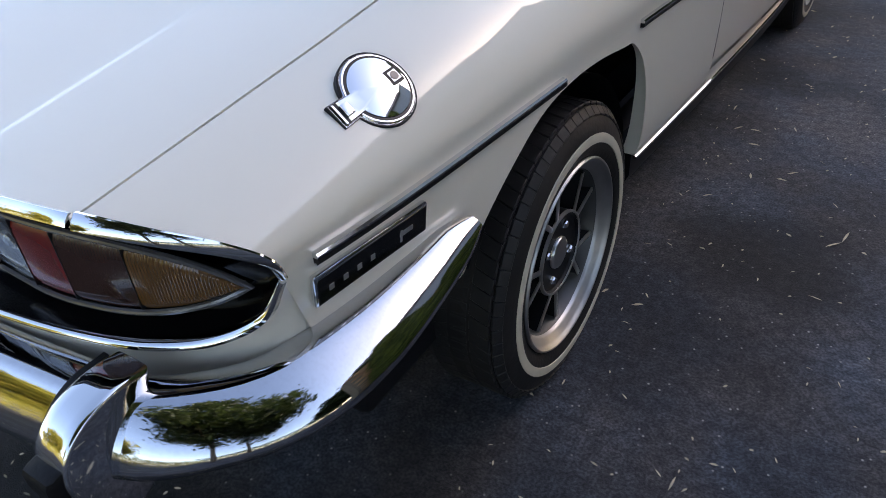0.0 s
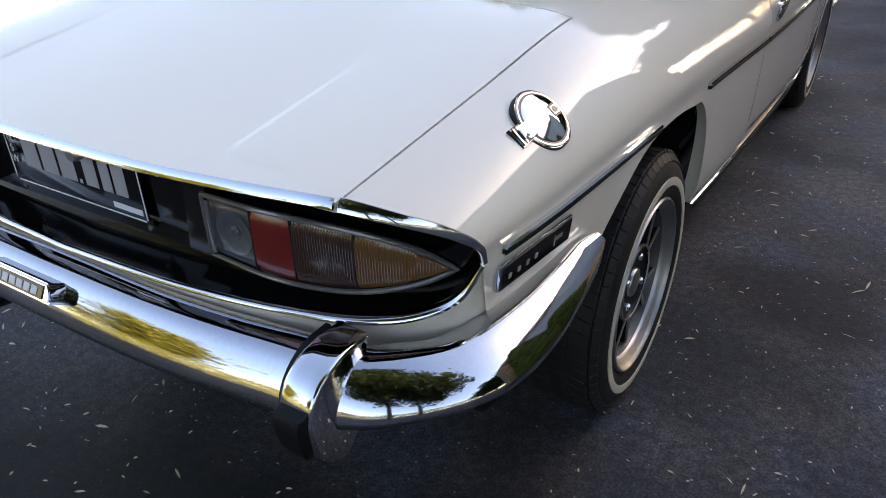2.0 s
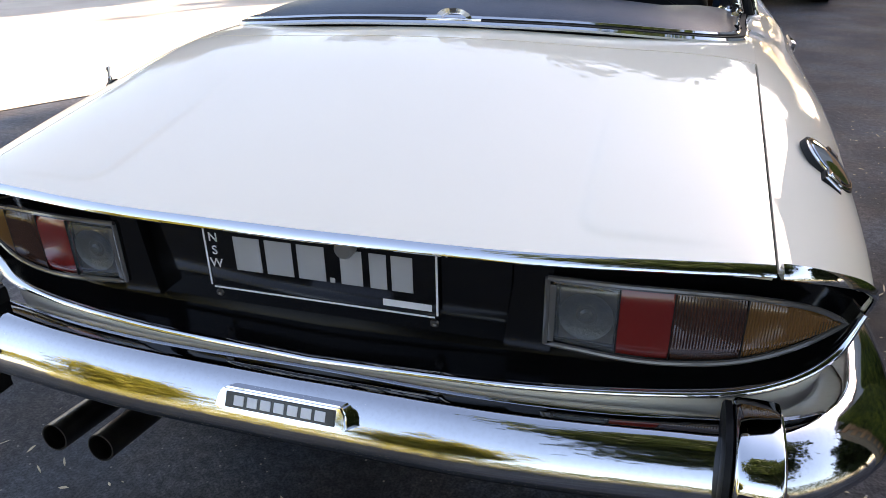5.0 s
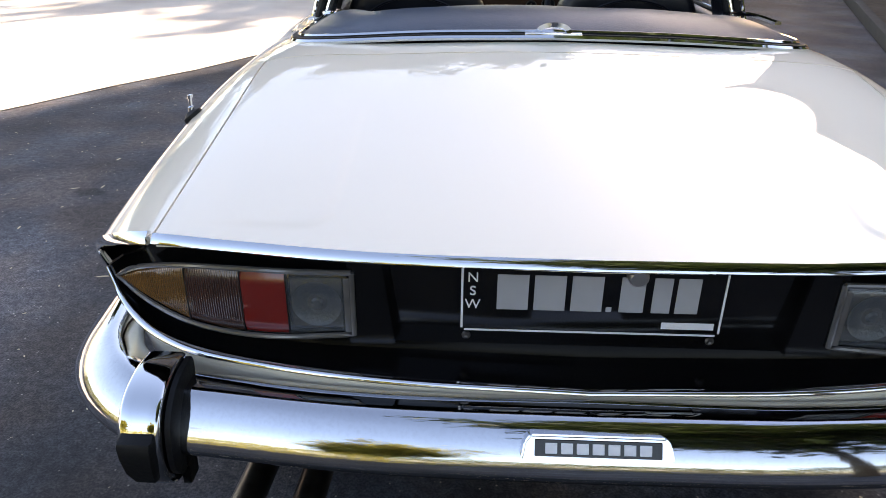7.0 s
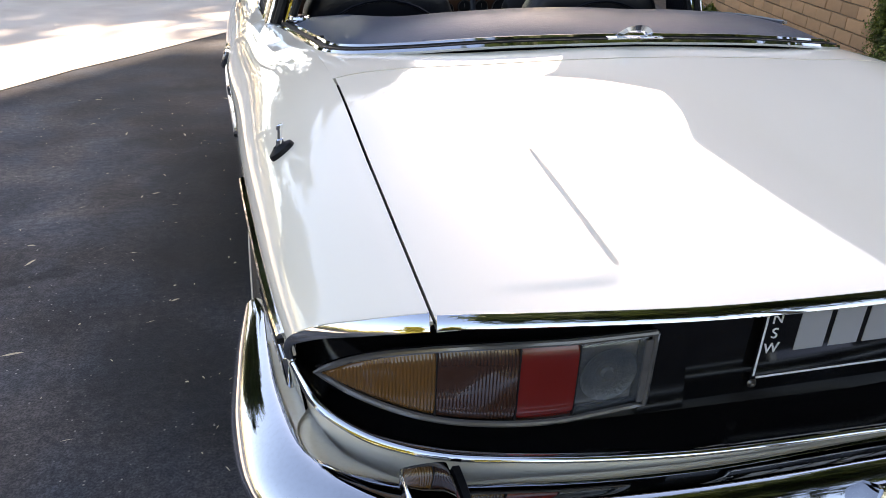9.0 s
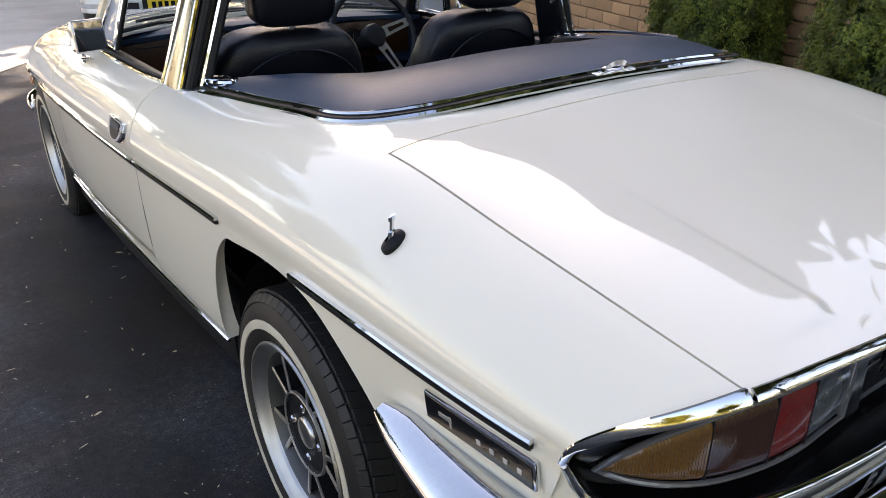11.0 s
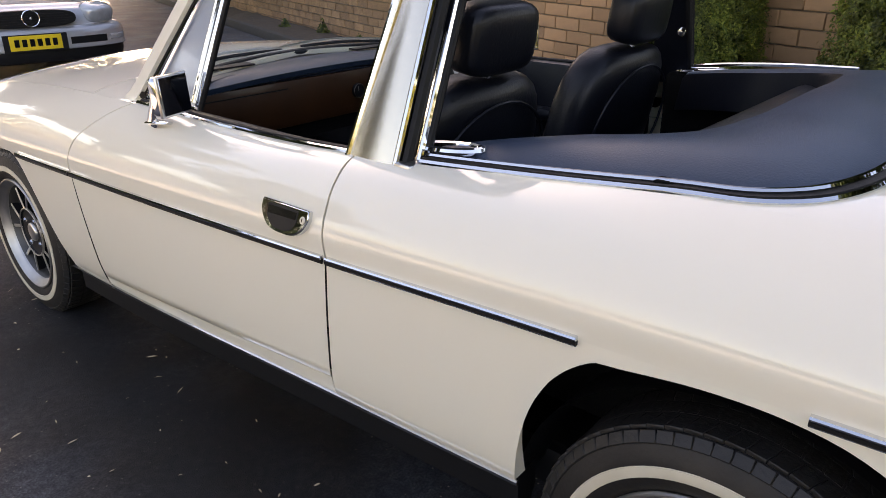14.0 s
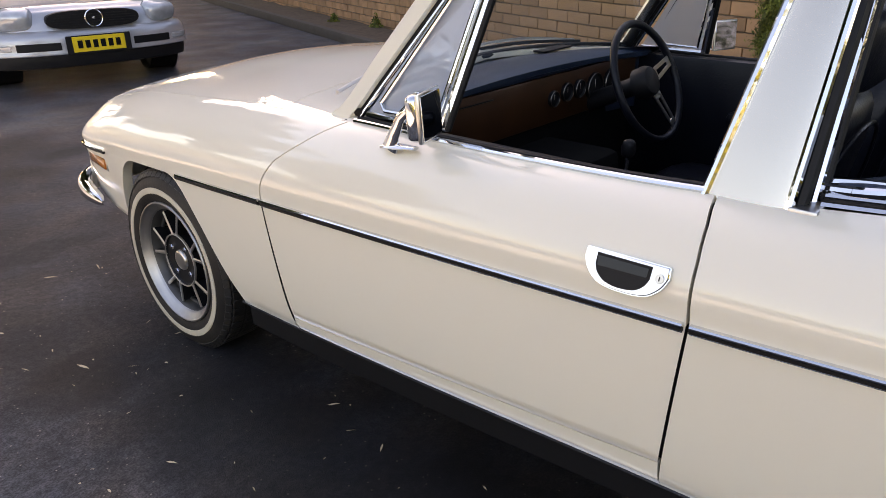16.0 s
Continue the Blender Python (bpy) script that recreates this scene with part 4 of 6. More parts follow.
def plug(outline, z0, z1, round_=0.003):
    bm = bmesh.new()
    f = bm.faces.new([bm.verts.new((x, y, z0)) for x, y in outline])
    r = bmesh.ops.extrude_face_region(bm, geom=[f])
    top = [g for g in r["geom"] if isinstance(g, bmesh.types.BMVert)]
    bmesh.ops.translate(bm, vec=(0, 0, z1 - z0), verts=top)
    bmesh.ops.bevel(bm, geom=[e for e in bm.edges if abs(e.verts[0].co.z - z1) < 1e-6 and abs(e.verts[1].co.z - z1) < 1e-6], offset=round_, segments=3, affect="EDGES")
    return bm


def dome(outline, z0, rise):
    """A crowned cap over an outline."""
    r = max(math.hypot(x, y) for x, y in outline if x > 0)
    rows = [[(x, y, z0 - 0.006) for x, y in outline]]
    for k in (1.0, 0.985, 0.94, 0.85, 0.7, 0.5, 0.28, 0.08):
        edge = 0.0015 if k < 0.99 else 0.0
        rows.append([(x * k, y * k, z0 + edge + rise * max(0.0, 1 - min(1.0, math.hypot(x * k, y * k) / r) ** 2)) for x, y in outline])
    bm = grid(rows, True)
    bmesh.ops.holes_fill(bm, edges=[e for e in bm.edges if e.is_boundary and e.verts[0].co.z > z0], sides=0)
    return bm


filler = part("fuel_filler", plug(keyhole(0.066, 0.096), -0.012, 0.0055, 0.0035), CHROME, car, "round chrome fuel filler flap with a hinge tab")
part("filler_gap", plug(keyhole(0.0595, 0.0885), 0.0, 0.0062, 0.0005), BLACK, filler)
part("filler_cap", dome(keyhole(0.0550, 0.0835, 60), 0.0062, 0.0085), CHROME, filler, "domed chrome flap")
part("lock_gap", plug([(0.018, -0.014), (0.046, -0.014), (0.046, 0.014), (0.018, 0.014)], 0.006, 0.0152, 0.0004), BLACK, filler)
part("filler_seal", plug(keyhole(0.0690, 0.0990), -0.012, 0.002, 0.0005), RUBBER, filler)
lock = part("filler_lock", plug([(-0.011, -0.011), (0.011, -0.011), (0.011, 0.011), (-0.011, 0.011)], 0.006, 0.0160, 0.002), CHROME, filler)
lock.location = (0.033, 0.0, 0)
part("lock_face", plug([(0.008 * math.cos(a), 0.008 * math.sin(a)) for a in np.linspace(0, 6.28, 16, endpoint=False)], 0.0, 0.0170, 0.0005), PIPE, lock)
part("hinge", box((0.016, 0.022, 0.006), (-0.076, 0, 0.0085), 0.0015), CHROME, filler)
filler.matrix_basis = fm @ pose(0, 0, 0.001, 9) @ Matrix.Diagonal((0.80, 0.78, 0.75, 1))

ac = Vector(skin(0.60, 2.75, -1))
aerial = part("aerial_base", lathe([(-0.03, 0.016), (0.0, 0.017), (0.006, 0.016), (0.010, 0.010), (0.013, 0.006)], 20, "z"), SATIN, car, "black aerial base with a retracted chrome mast")
aerial.matrix_basis = pose(ac.x, ac.y, ac.z + 0.001, 0, 0, 0) @ pose(0, 0, 0, 0, -38, 0) @ Matrix.Diagonal((1.35, 0.85, 0.9, 1))
m0 = part("aerial_mast", lathe([(0.0, 0.005), (0.014, 0.005), (0.016, 0.003), (0.030, 0.003), (0.031, 0.005), (0.037, 0.005), (0.039, 0.0)], 12, "z"), CHROME, aerial)
m0.matrix_basis = pose(0, 0, 0.006, 0, 30, 0)

# ---------- wheels ----------
def wheel():
    """A road wheel facing +x, at the origin."""
    w = thing("wheel", "", "")
    prof = [(-0.095, 0.20), (-0.100, 0.255), (-0.090, 0.300), (-0.066, 0.313), (0.058, 0.313), (0.078, 0.300), (0.090, 0.278), (0.094, 0.262), (0.0945, 0.240), (0.089, 0.222), (0.078, 0.205)]
    tyre = part("tyre", lathe([tuple(p) for p in spline(prof, 46)], 72), TYRE, w, "black tyre with block tread and a whitewall band")
    part("whitewall", lathe([(0.0905, 0.2620), (0.0960, 0.2600), (0.0975, 0.2505), (0.0965, 0.2415), (0.091, 0.2395)], 72), WHITEWALL, tyre, "pale whitewall band")
    bm = bmesh.new()
    n = 64
    for k in range(n):
        a = 2 * math.pi * k / n
        for x0, x1, sh in ((0.026, 0.068, 0.0), (-0.014, 0.022, 0.5), (-0.064, -0.018, 0.25)):
            b = box((x1 - x0, 0.0291, 0.008), ((x0 + x1) / 2, 0, 0.3135), 0.0012, 1, None)
            skew = -0.28 if x0 > 0.02 else 0.28 if x1 < 0 else 0.0
            bmesh.ops.transform(b, matrix=Matrix(((1, 0, 0, 0), (skew, 1, 0, 0), (0, 0, 1, 0), (0, 0, 0, 1))), verts=b.verts)
            bmesh.ops.transform(b, matrix=Matrix.Rotation(a + sh * 2 * math.pi / n, 4, "X"), verts=b.verts)
            me = bpy.data.meshes.new("t")
            b.to_mesh(me)
            b.free()
            bm.from_mesh(me)
            bpy.data.meshes.remove(me)
        b = box((0.007, 0.0291, 0.022), (0, 0, 0), 0.0015, 1, Matrix.Rotation(radians(-40), 4, "Y"))
        bmesh.ops.translate(b, vec=(0.0765, 0, 0.3015), verts=b.verts)
        bmesh.ops.transform(b, matrix=Matrix.Rotation(a, 4, "X"), verts=b.verts)
        me = bpy.data.meshes.new("t")
        b.to_mesh(me)
        b.free()
        bm.from_mesh(me)
        bpy.data.meshes.remove(me)
    tagged(part("tread", bm, TREAD, tyre, "worn tread blocks"), kind="stuff")
    rim = part("rim", lathe([(0.070, 0.206), (0.087, 0.212), (0.0915, 0.2095), (0.0915, 0.206), (0.086, 0.201), (0.080, 0.198), (0.074, 0.186), (0.068, 0.183), (0.064, 0.181)], 72), ALLOY, w, "stepped silver alloy rim with five pairs of thin spokes")
    # deeper part of the rim, coloured darker than its stepped edge
    part("rim_barrel", lathe([(0.0645, 0.1812), (0.060, 0.178), (0.034, 0.172), (0.030, 0.166), (0.012, 0.164)], 72), DARK_ALLOY, rim, "deep barrel of the rim in a darker alloy colour")
    part("back_disc", lathe([(0.024, 0.1655), (-0.01, 0.162), (-0.01, 0.05), (0.02, 0.045)], 40), BLACK, rim, "black wheel centre")
    part("hub_disc", lathe([(0.0, 0.093), (0.058, 0.093), (0.062, 0.089), (0.056, 0.085), (0.054, 0.040), (0.054, 0.0)], 48), SATIN, rim, "black hub with a bright edge")
    part("hub_ring", lathe([(0.058, 0.0945), (0.0645, 0.0935), (0.0655, 0.0915), (0.0645, 0.0893), (0.058, 0.0885)], 56), ALLOY, rim)
    part("hub_cap", lathe([(0.048, 0.036), (0.059, 0.0355), (0.062, 0.033), (0.0635, 0.026), (0.064, 0.0)], 32), STEEL, rim, "silver hub badge")
    for k in range(4):
        a = math.pi / 4 + k * math.pi / 2
        nut = part("wheel_nut", lathe([(0.048, 0.010), (0.060, 0.010), (0.0635, 0.0075), (0.064, 0.0)], 6), CHROME, rim)
        nut.location = (0, 0.062 * math.cos(a), 0.062 * math.sin(a))
    for k in range(5):
        a0 = math.pi / 2 + 2 * math.pi * k / 5
        for d in (-1, 1):
            p0 = Vector((0.062, 0.089 * math.cos(a0 + d * 0.13), 0.089 * math.sin(a0 + d * 0.13)))
            p1 = Vector((0.060, 0.178 * math.cos(a0 + d * 0.27), 0.172 * math.sin(a0 + d * 0.27)))
            part("spoke", sweep([p0, p0.lerp(p1, 0.5), p1], [(-0.0042, -0.045), (0.0042, -0.045), (0.0042, -0.003), (-0.0042, -0.003)], up=(1, 0, 0)), SATIN, rim, "thin spoke with a polished face")
            child(part("spoke_face", sweep([p0, p0.lerp(p1, 0.5), p1], [(-0.0058, -0.0034), (0.0058, -0.0034), (0.0058, -0.001), (0.0044, 0.0), (-0.0044, 0.0), (-0.0058, -0.001)], up=(1, 0, 0)), STEEL, w), w)
    stem = part("valve_stem", lathe([(0.0, 0.004), (0.022, 0.004), (0.024, 0.0)], 8), RUBBER, rim)
    stem.location = (0.055, 0.115, 0.136)
    return w


first = wheel()
tagged(first, "alloy wheel with whitewall tyre")
first.parent = car
for k, (s, y, a) in enumerate(((1, 0.930, 20), (-1, 0.930, 47), (1, 3.51, 65), (-1, 3.51, 8))):
    m = pose(s * (0.698 if y < 2 else 0.720), y, 0.303 if y < 2 else 0.289, a, 0, 0 if s > 0 else 180)
    if k == 0:
        first.matrix_basis = m
    else:
        copy_thing(first, m)
for s in (1, -1):
    for y, zt, a0, a1 in ((0.93, 0.36, 0.05, math.pi - 0.50), (3.47, 0.33, 0.12, math.pi + 0.05)):
        rows = [[(s * x, y + math.cos(a) * 0.385, 0.31 + math.sin(a) * zt) for a in np.linspace(a0, a1, 24)] for x in (0.745, 0.50)]
        rows.append([(s * 0.495, y + math.cos(a) * 0.02, 0.31 + math.sin(a) * 0.02) for a in np.linspace(a0, a1, 24)])
        part("wheel_well", grid(rows), SATIN, car, "dark wheel well")

# ---------- glasshouse ----------
def blade(p0, p1, w0, w1, thick, inward):
    """A flat tapering post from p0 to p1 with its width along y."""
    rows = []
    for f in np.linspace(0, 1, 8):
        c = Vector(p0).lerp(Vector(p1), f)
        w = w0 + (w1 - w0) * f
        rows.append([(c.x + a * thick * inward, c.y + b * w / 2, c.z) for a, b in ((0, -1), (-0.15, -0.8), (-0.22, 0), (-0.15, 0.8), (0, 1), (1, 0.96), (1, -0.96))])
    bm = grid(rows, True)
    bmesh.ops.holes_fill(bm, edges=[e for e in bm.edges if e.is_boundary], sides=0)
    return bm


roll = part("roll_bar", tube([(x, 1.70, 1.250 - 0.05 * (x / 0.59) ** 4) for x in np.linspace(-0.585, 0.585, 25)], 0.032, 12, up=(0, 1, 0)), SATIN, car, "padded black roll-over hoop")
part("roof_spar", tube([(0, 1.70, 1.235), (0, 2.05, 1.262), (0, 2.40, 1.262)], 0.028, 12), SATIN, roll, "padded black spar to the windscreen")
for s in (1, -1):
    post = part("door_post", blade((s * 0.709, 1.737, 0.872), (s * 0.590, 1.700, 1.215), 0.128, 0.080, 0.022, -s), POST_STEEL, car, "brushed steel door post of the roll-over hoop")
    part("post_trim", tube([(s * 0.707, 1.800, 0.876), (s * 0.596, 1.741, 1.215)], 0.008, 8), CHROME, post, "chrome post edge")
    for y0, x0, y1, x1, r, mat in ((1.667, 0.702, 1.655, 0.589, 0.0075, CHROME), (1.657, 0.682, 1.650, 0.564, 0.013, SATIN), (1.645, 0.658, 1.645, 0.534, 0.0085, CHROME), (1.640, 0.644, 1.640, 0.520, 0.010, SATIN)):
        part("window_channel", tube([(s * x0, y0, 0.878), (s * x1, y1, 1.215)], r, 8), mat, post, "bright window channel" if mat is CHROME else "black rubber window seal")
    part("post_foot", box((0.060, 0.046, 0.012), (s * 0.678, 1.645, 0.885), 0.005), STEEL, post, "dull metal foot of the post")
    part("inner_post", blade((s * 0.655, 1.705, 0.86), (s * 0.545, 1.690, 1.22), 0.13, 0.10, 0.02, -s), LEATHER, post, "black padded inside of the post")
    part("belt_knob", lathe([(0, 0.014), (0.012, 0.014), (0.016, 0.0)], 14), CHROME, post).matrix_basis = pose(s * 0.590, 1.66, 1.03, 0, 0, 180 if s > 0 else 0)
    # windscreen pillar, quarter light
    pil = [(s * 0.692, 2.745, 0.862), (s * 0.684, 2.712, 0.885), (s * 0.642, 2.610, 1.02), (s * 0.598, 2.50, 1.165), (s * 0.575, 2.445, 1.24)]
    sec = [(a * 0.8, b * 0.8) for a, b in ((-0.020, -0.026), (0.004, -0.030), (0.020, -0.018), (0.022, 0.010), (0.010, 0.026), (-0.016, 0.026))]
    if s < 0:
        sec = [(-a, b) for a, b in sec[::-1]]
    pillar = part("windscreen_pillar", sweep([tuple(p) for p in even(pil, 14)], sec, up=(0, 1, 0.2)), PAINT, car, "cream windscreen pillar")
    inner = [(x - s * 0.002, y - 0.046, z) for x, y, z in even(pil[1:], 10)]
    part("pillar_trim", tube(inner, 0.006, 8), CHROME, pillar, "chrome pillar edge")
    part("pillar_lining", tube([(x - s * 0.013, y - 0.010, z) for x, y, z in even(pil[1:], 10)], 0.019, 10), SATIN, pillar, "black inner lining of the pillar")
    part("pillar_seal", tube([(x - s * 0.004, y + 0.012, z) for x, y, z in inner], 0.009, 8), RUBBER, pillar, "black pillar seal")
    ql = [(s * 0.686, 2.640, 0.893), (s * 0.681, 2.402, 0.890), (s * 0.600, 2.343, 1.165), (s * 0.580, 2.328, 1.235)]
    quarter = part("quarter_light", tube(ql[0:2], 0.007, 8), CHROME, door if s < 0 else car, "chrome-framed quarter light")
    part("quarter_post", tube(ql[1:4], 0.011, 8, up=(1, 0, 0)), CHROME, quarter)
    part("quarter_seal", tube([(x, y - 0.013, z) for x, y, z in ql[1:4]], 0.007, 8, up=(1, 0, 0)), RUBBER, quarter)
    part("quarter_inner", tube([(s * 0.682, 2.594, 0.925), (s * 0.685, 2.580, 0.909), (s * 0.679, 2.424, 0.907), (s * 0.592, 2.352, 1.215), (s * 0.590, 2.398, 1.215), (s * 0.682, 2.594, 0.925)], 0.006, 8, up=(1, 0, 0)), CHROME, quarter)
    bm = bmesh.new()
    bm.faces.new([bm.verts.new(p) for p in ((s * 0.684, 2.64, 0.895), (s * 0.680, 2.404, 0.895), (s * 0.582, 2.332, 1.23), (s * 0.580, 2.402, 1.23))])
    gl = part("quarter_glass", bm, SKY_PALE_GLASS, quarter, smooth=0)
    gl.visible_shadow = False
    # door capping
    cap = [(s * (along(EDGE, y) - 0.004), y, along(EDGE, y, 2) + 0.004) for y in lerp_list(1.80, 2.66, 24)]
    part("door_capping", tube(cap, 0.0065, 8), CHROME, car, "chrome capping along the door top")
    part("window_seal", tube([(x - s * 0.014, y, z + 0.001) for x, y, z in cap], 0.008, 8), RUBBER, car, "black window slot seal")
    part("door_card", box((0.05, 0.90, 0.46), (s * 0.672, 2.235, 0.648), 0.015), LEATHER, car, "black door card with an armrest")
    part("armrest", box((0.06, 0.34, 0.05), (s * 0.63, 2.1, 0.69), 0.02), LEATHER, car)
    part("rear_side_trim", box((0.05, 0.60, 0.46), (s * 0.60, 1.40, 0.675), 0.020), CARPET, car, "black rear side trim")
    # door mirror
    mb = part("mirror_base", sweep([(s * 0.772, 2.478, 0.857), (s * 0.775, 2.462, 0.890), (s * 0.778, 2.438, 0.930), (s * 0.777, 2.412, 0.955), (s * 0.770, 2.392, 0.960)], [(math.cos(a) * 0.018, math.sin(a) * 0.008) for a in np.linspace(0, 2 * math.pi, 12, endpoint=False)], up=(1, 0, 0), scales=[1.25, 0.9, 0.7, 0.6, 0.5]), CHROME, car, "chrome door mirror on a curved arm")
    part("mirror_foot", sweep([(s * 0.772, 2.502, 0.856), (s * 0.768, 2.455, 0.863), (s * 0.762, 2.410, 0.865)], [(math.cos(a) * 0.018, math.sin(a) * 0.007) for a in np.linspace(0, 2 * math.pi, 12, endpoint=False)], scales=[0.6, 1.0, 0.6]), CHROME, mb)
    mh = part("mirror_head", box((0.106, 0.034, 0.098), (0, 0, 0), 0.014, 3), CHROME, mb)
    part("mirror_rim", box((0.110, 0.010, 0.102), (0, -0.016, 0), 0.004, 2), STEEL, mh)
    part("mirror_glass", box((0.100, 0.003, 0.092), (0, -0.0215, 0), 0.001, 1), CHROME, mh)
    mh.matrix_basis = pose(s * 0.768, 2.384, 0.943, -4, 0, -s * 20)
    # door handle
    out = [(-0.076, 0.028), (-0.073, 0.030), (0.073, 0.030), (0.076, 0.028)] + [tuple(q) for q in spline([(0.077, 0.010), (0.068, -0.008), (0.048, -0.025), (0.024, -0.031), (0, -0.032), (-0.024, -0.031), (-0.048, -0.025), (-0.068, -0.008), (-0.077, 0.010)], 26)]
    inn = [(-0.053, 0.0235), (0.047, 0.0235)] + [tuple(q) for q in spline([(0.046, 0.002), (0.040, -0.010), (0.026, -0.021), (0.006, -0.025), (-0.014, -0.025), (-0.034, -0.020), (-0.048, -0.008), (-0.053, 0.004)], 20)]
    handle = part("door_handle", plug(out, -0.006, 0.007, 0.003), CHROME, car, "chrome recessed door handle with a key lock")
    part("handle_recess", plug(inn, 0.0, 0.0078, 0.0005), SATIN, handle, "dark hand recess")
    part("handle_flap", plug([(-0.053, 0.021), (0.044, 0.021), (0.043, 0.002), (-0.050, 0.000)], 0.004, 0.0090, 0.002), BLACK, handle, "black pull flap")
    lk = part("key_lock", plug([(0.008 * math.cos(a), 0.008 * math.sin(a)) for a in np.linspace(0, 6.283, 14, endpoint=False)], 0.004, 0.0088, 0.001), STEEL, handle)
    lk.location = (0.062, 0.008, 0)
    slot = part("key_slot", plug([(-0.001, -0.004), (0.001, -0.004), (0.001, 0.004), (-0.001, 0.004)], 0.004, 0.0093, 0.0002), SATIN, handle)
    slot.location = lk.location
    fwd, upv = Vector((0, -1, 0.03)).normalized(), Vector(skin(1.88, 1.2, s)) - Vector(skin(1.88, 0.6, s))
    upv.normalize()
    outv = upv.cross(fwd).normalized()
    if outv.x * s < 0:
        outv = -outv
    m = Matrix(((*fwd, 0), (*upv, 0), (*outv, 0), (0, 0, 0, 1))).transposed()
    m.translation = Vector(skin(1.866, 1.24, s)) + outv * 0.003
    handle.matrix_basis = m @ pose(0, 0, 0, 15 if outv.dot(upv.cross(fwd)) > 0 else -15) @ Matrix.Scale(1.02, 4)
    # front side lamp
    sl = part("side_lamp", box((0.016, 0.17, 0.040), (0, 0, 0), 0.006, 2), SIDE_AMBER, car, "amber side lamp in a cream surround")
    part("lamp_bezel", box((0.010, 0.182, 0.050), (-s * 0.004, 0, 0), 0.004, 2), STEEL, sl)
    sl.matrix_basis = pose(s * (side_x(4.03, 0.54) - 0.004), 4.03, 0.540, 0, 0, s * 8)

# windscreen
rows = [[(x, 2.80 - 0.16 * (x / 0.69) ** 2 * (1 - 0.75 * f) - f * 0.36 + 0.02 * (1 - f), 0.885 + f * 0.36) for x in np.linspace(-0.69 + 0.115 * f, 0.69 - 0.115 * f, 21)] for f in np.linspace(0, 1, 8)]
ws = part("windscreen", grid(rows), GLASS, car, "clear windscreen")
ws.visible_shadow = False
part("screen_header", tube([(x, 2.475 - 0.04 * (x / 0.575) ** 2, 1.25) for x in np.linspace(-0.575, 0.575, 17)], 0.02, 10), PAINT, car, "cream windscreen header")
part("screen_seal", tube([(x, 2.83 - 0.16 * (x / 0.69) ** 2, 0.893 + 0.035 * (1 - (x / 0.69) ** 2)) for x in np.linspace(-0.69, 0.69, 25)], 0.011, 8), RUBBER, car, "black windscreen seal")
for x0, x1 in ((-0.62, -0.02), (-0.05, 0.55)):
    wp = part("wiper", tube([(x0 + (x1 - x0) * f, 2.93 - 0.13 * (abs(x0 + (x1 - x0) * f) / 0.69) ** 2, 0.930 + 0.020 * math.sin(f * 3.1) - 0.03 * abs(x0 + (x1 - x0) * f)) for f in np.linspace(0, 1, 10)], 0.0055, 6), STEEL, car, "bright wiper arm and blade")
    part("wiper_blade", tube([(x0 + (x1 - x0) * f, 2.905 - 0.13 * (abs(x0 + (x1 - x0) * f) / 0.69) ** 2, 0.928 + 0.012 * math.sin(f * 3.1) - 0.03 * abs(x0 + (x1 - x0) * f)) for f in np.linspace(0.2, 1, 8)], 0.006, 6), RUBBER, wp)

# ---------- folded hood ----------
edge_h = hood_line(60)
edge_full = [(-x, y, z) for x, y, z in edge_h[::-1][:-1]] + [tuple(p) for p in edge_h]
hood_edge = part("hood_rail", sweep([(x, y, z + 0.004) for x, y, z in edge_full], [(-0.004, -0.004), (0.005, -0.004), (0.007, 0.001), (0.003, 0.006), (-0.003, 0.006)]), CHROME, car, "double chrome rail round the folded hood")
part("hood_rail_inner", sweep([(x * 0.974, y + 0.017 * (1 - min(1, max(0, (y - 0.95) / 0.25))), z + 0.014) for x, y, z in edge_full], [(-0.004, -0.004), (0.003, -0.004), (0.005, 0.001), (0.002, 0.005), (-0.004, 0.005)]), CHROME, hood_edge)
part("hood_rail_seal", sweep([(x * 0.988, y + 0.008 * (1 - min(1, max(0, (y - 0.95) / 0.25))), z + 0.006) for x, y, z in edge_full], [(-0.009, -0.008), (0.008, -0.008), (0.008, 0.006), (-0.009, 0.006)]), RUBBER, hood_edge)
inner_h = even([(0, 1.10, 1.004), (0.20, 1.105, 1.002), (0.31, 1.125, 0.992), (0.395, 1.175, 0.977), (0.44, 1.27, 0.962), (0.475, 1.40, 0.945), (0.525, 1.54, 0.922), (0.555, 1.62, 0.905)], 60)
rows = []
for f in np.linspace(0, 1, 16):
    row = []
    for a, b in zip([(-x, y, z) for x, y, z in edge_h[::-1][:-1]] + [tuple(p) for p in edge_h], [(-x, y, z) for x, y, z in inner_h[::-1][:-1]] + [tuple(p) for p in inner_h]):
        a, b = Vector((a[0] * 0.972, a[1] + 0.018 * (1 - min(1, max(0, (a[1] - 0.95) / 0.25))), a[2] + 0.010)), Vector(b)
        p = a.lerp(b, f)
        fade = max(0.0, min(1.0, (1.62 - p.y) / 0.25))
        p.z += (0.022 * math.sin(f * math.pi) ** 0.8) * (0.4 + 0.6 * fade) + 0.003 * noise.noise(p * 6)
        row.append(p)
    rows.append(row)
rows.append([p + Vector((0, 0.010, -0.012)) for p in rows[-1]])
rows.append([p + Vector((-0.012 * (1 if p.x > 0 else -1), 0.010, -0.10)) for p in rows[-1]])
hood_cover = part("hood_cover", grid(rows[:-2]), VINYL, car, "dark blue-black vinyl cover over the folded hood", 60)
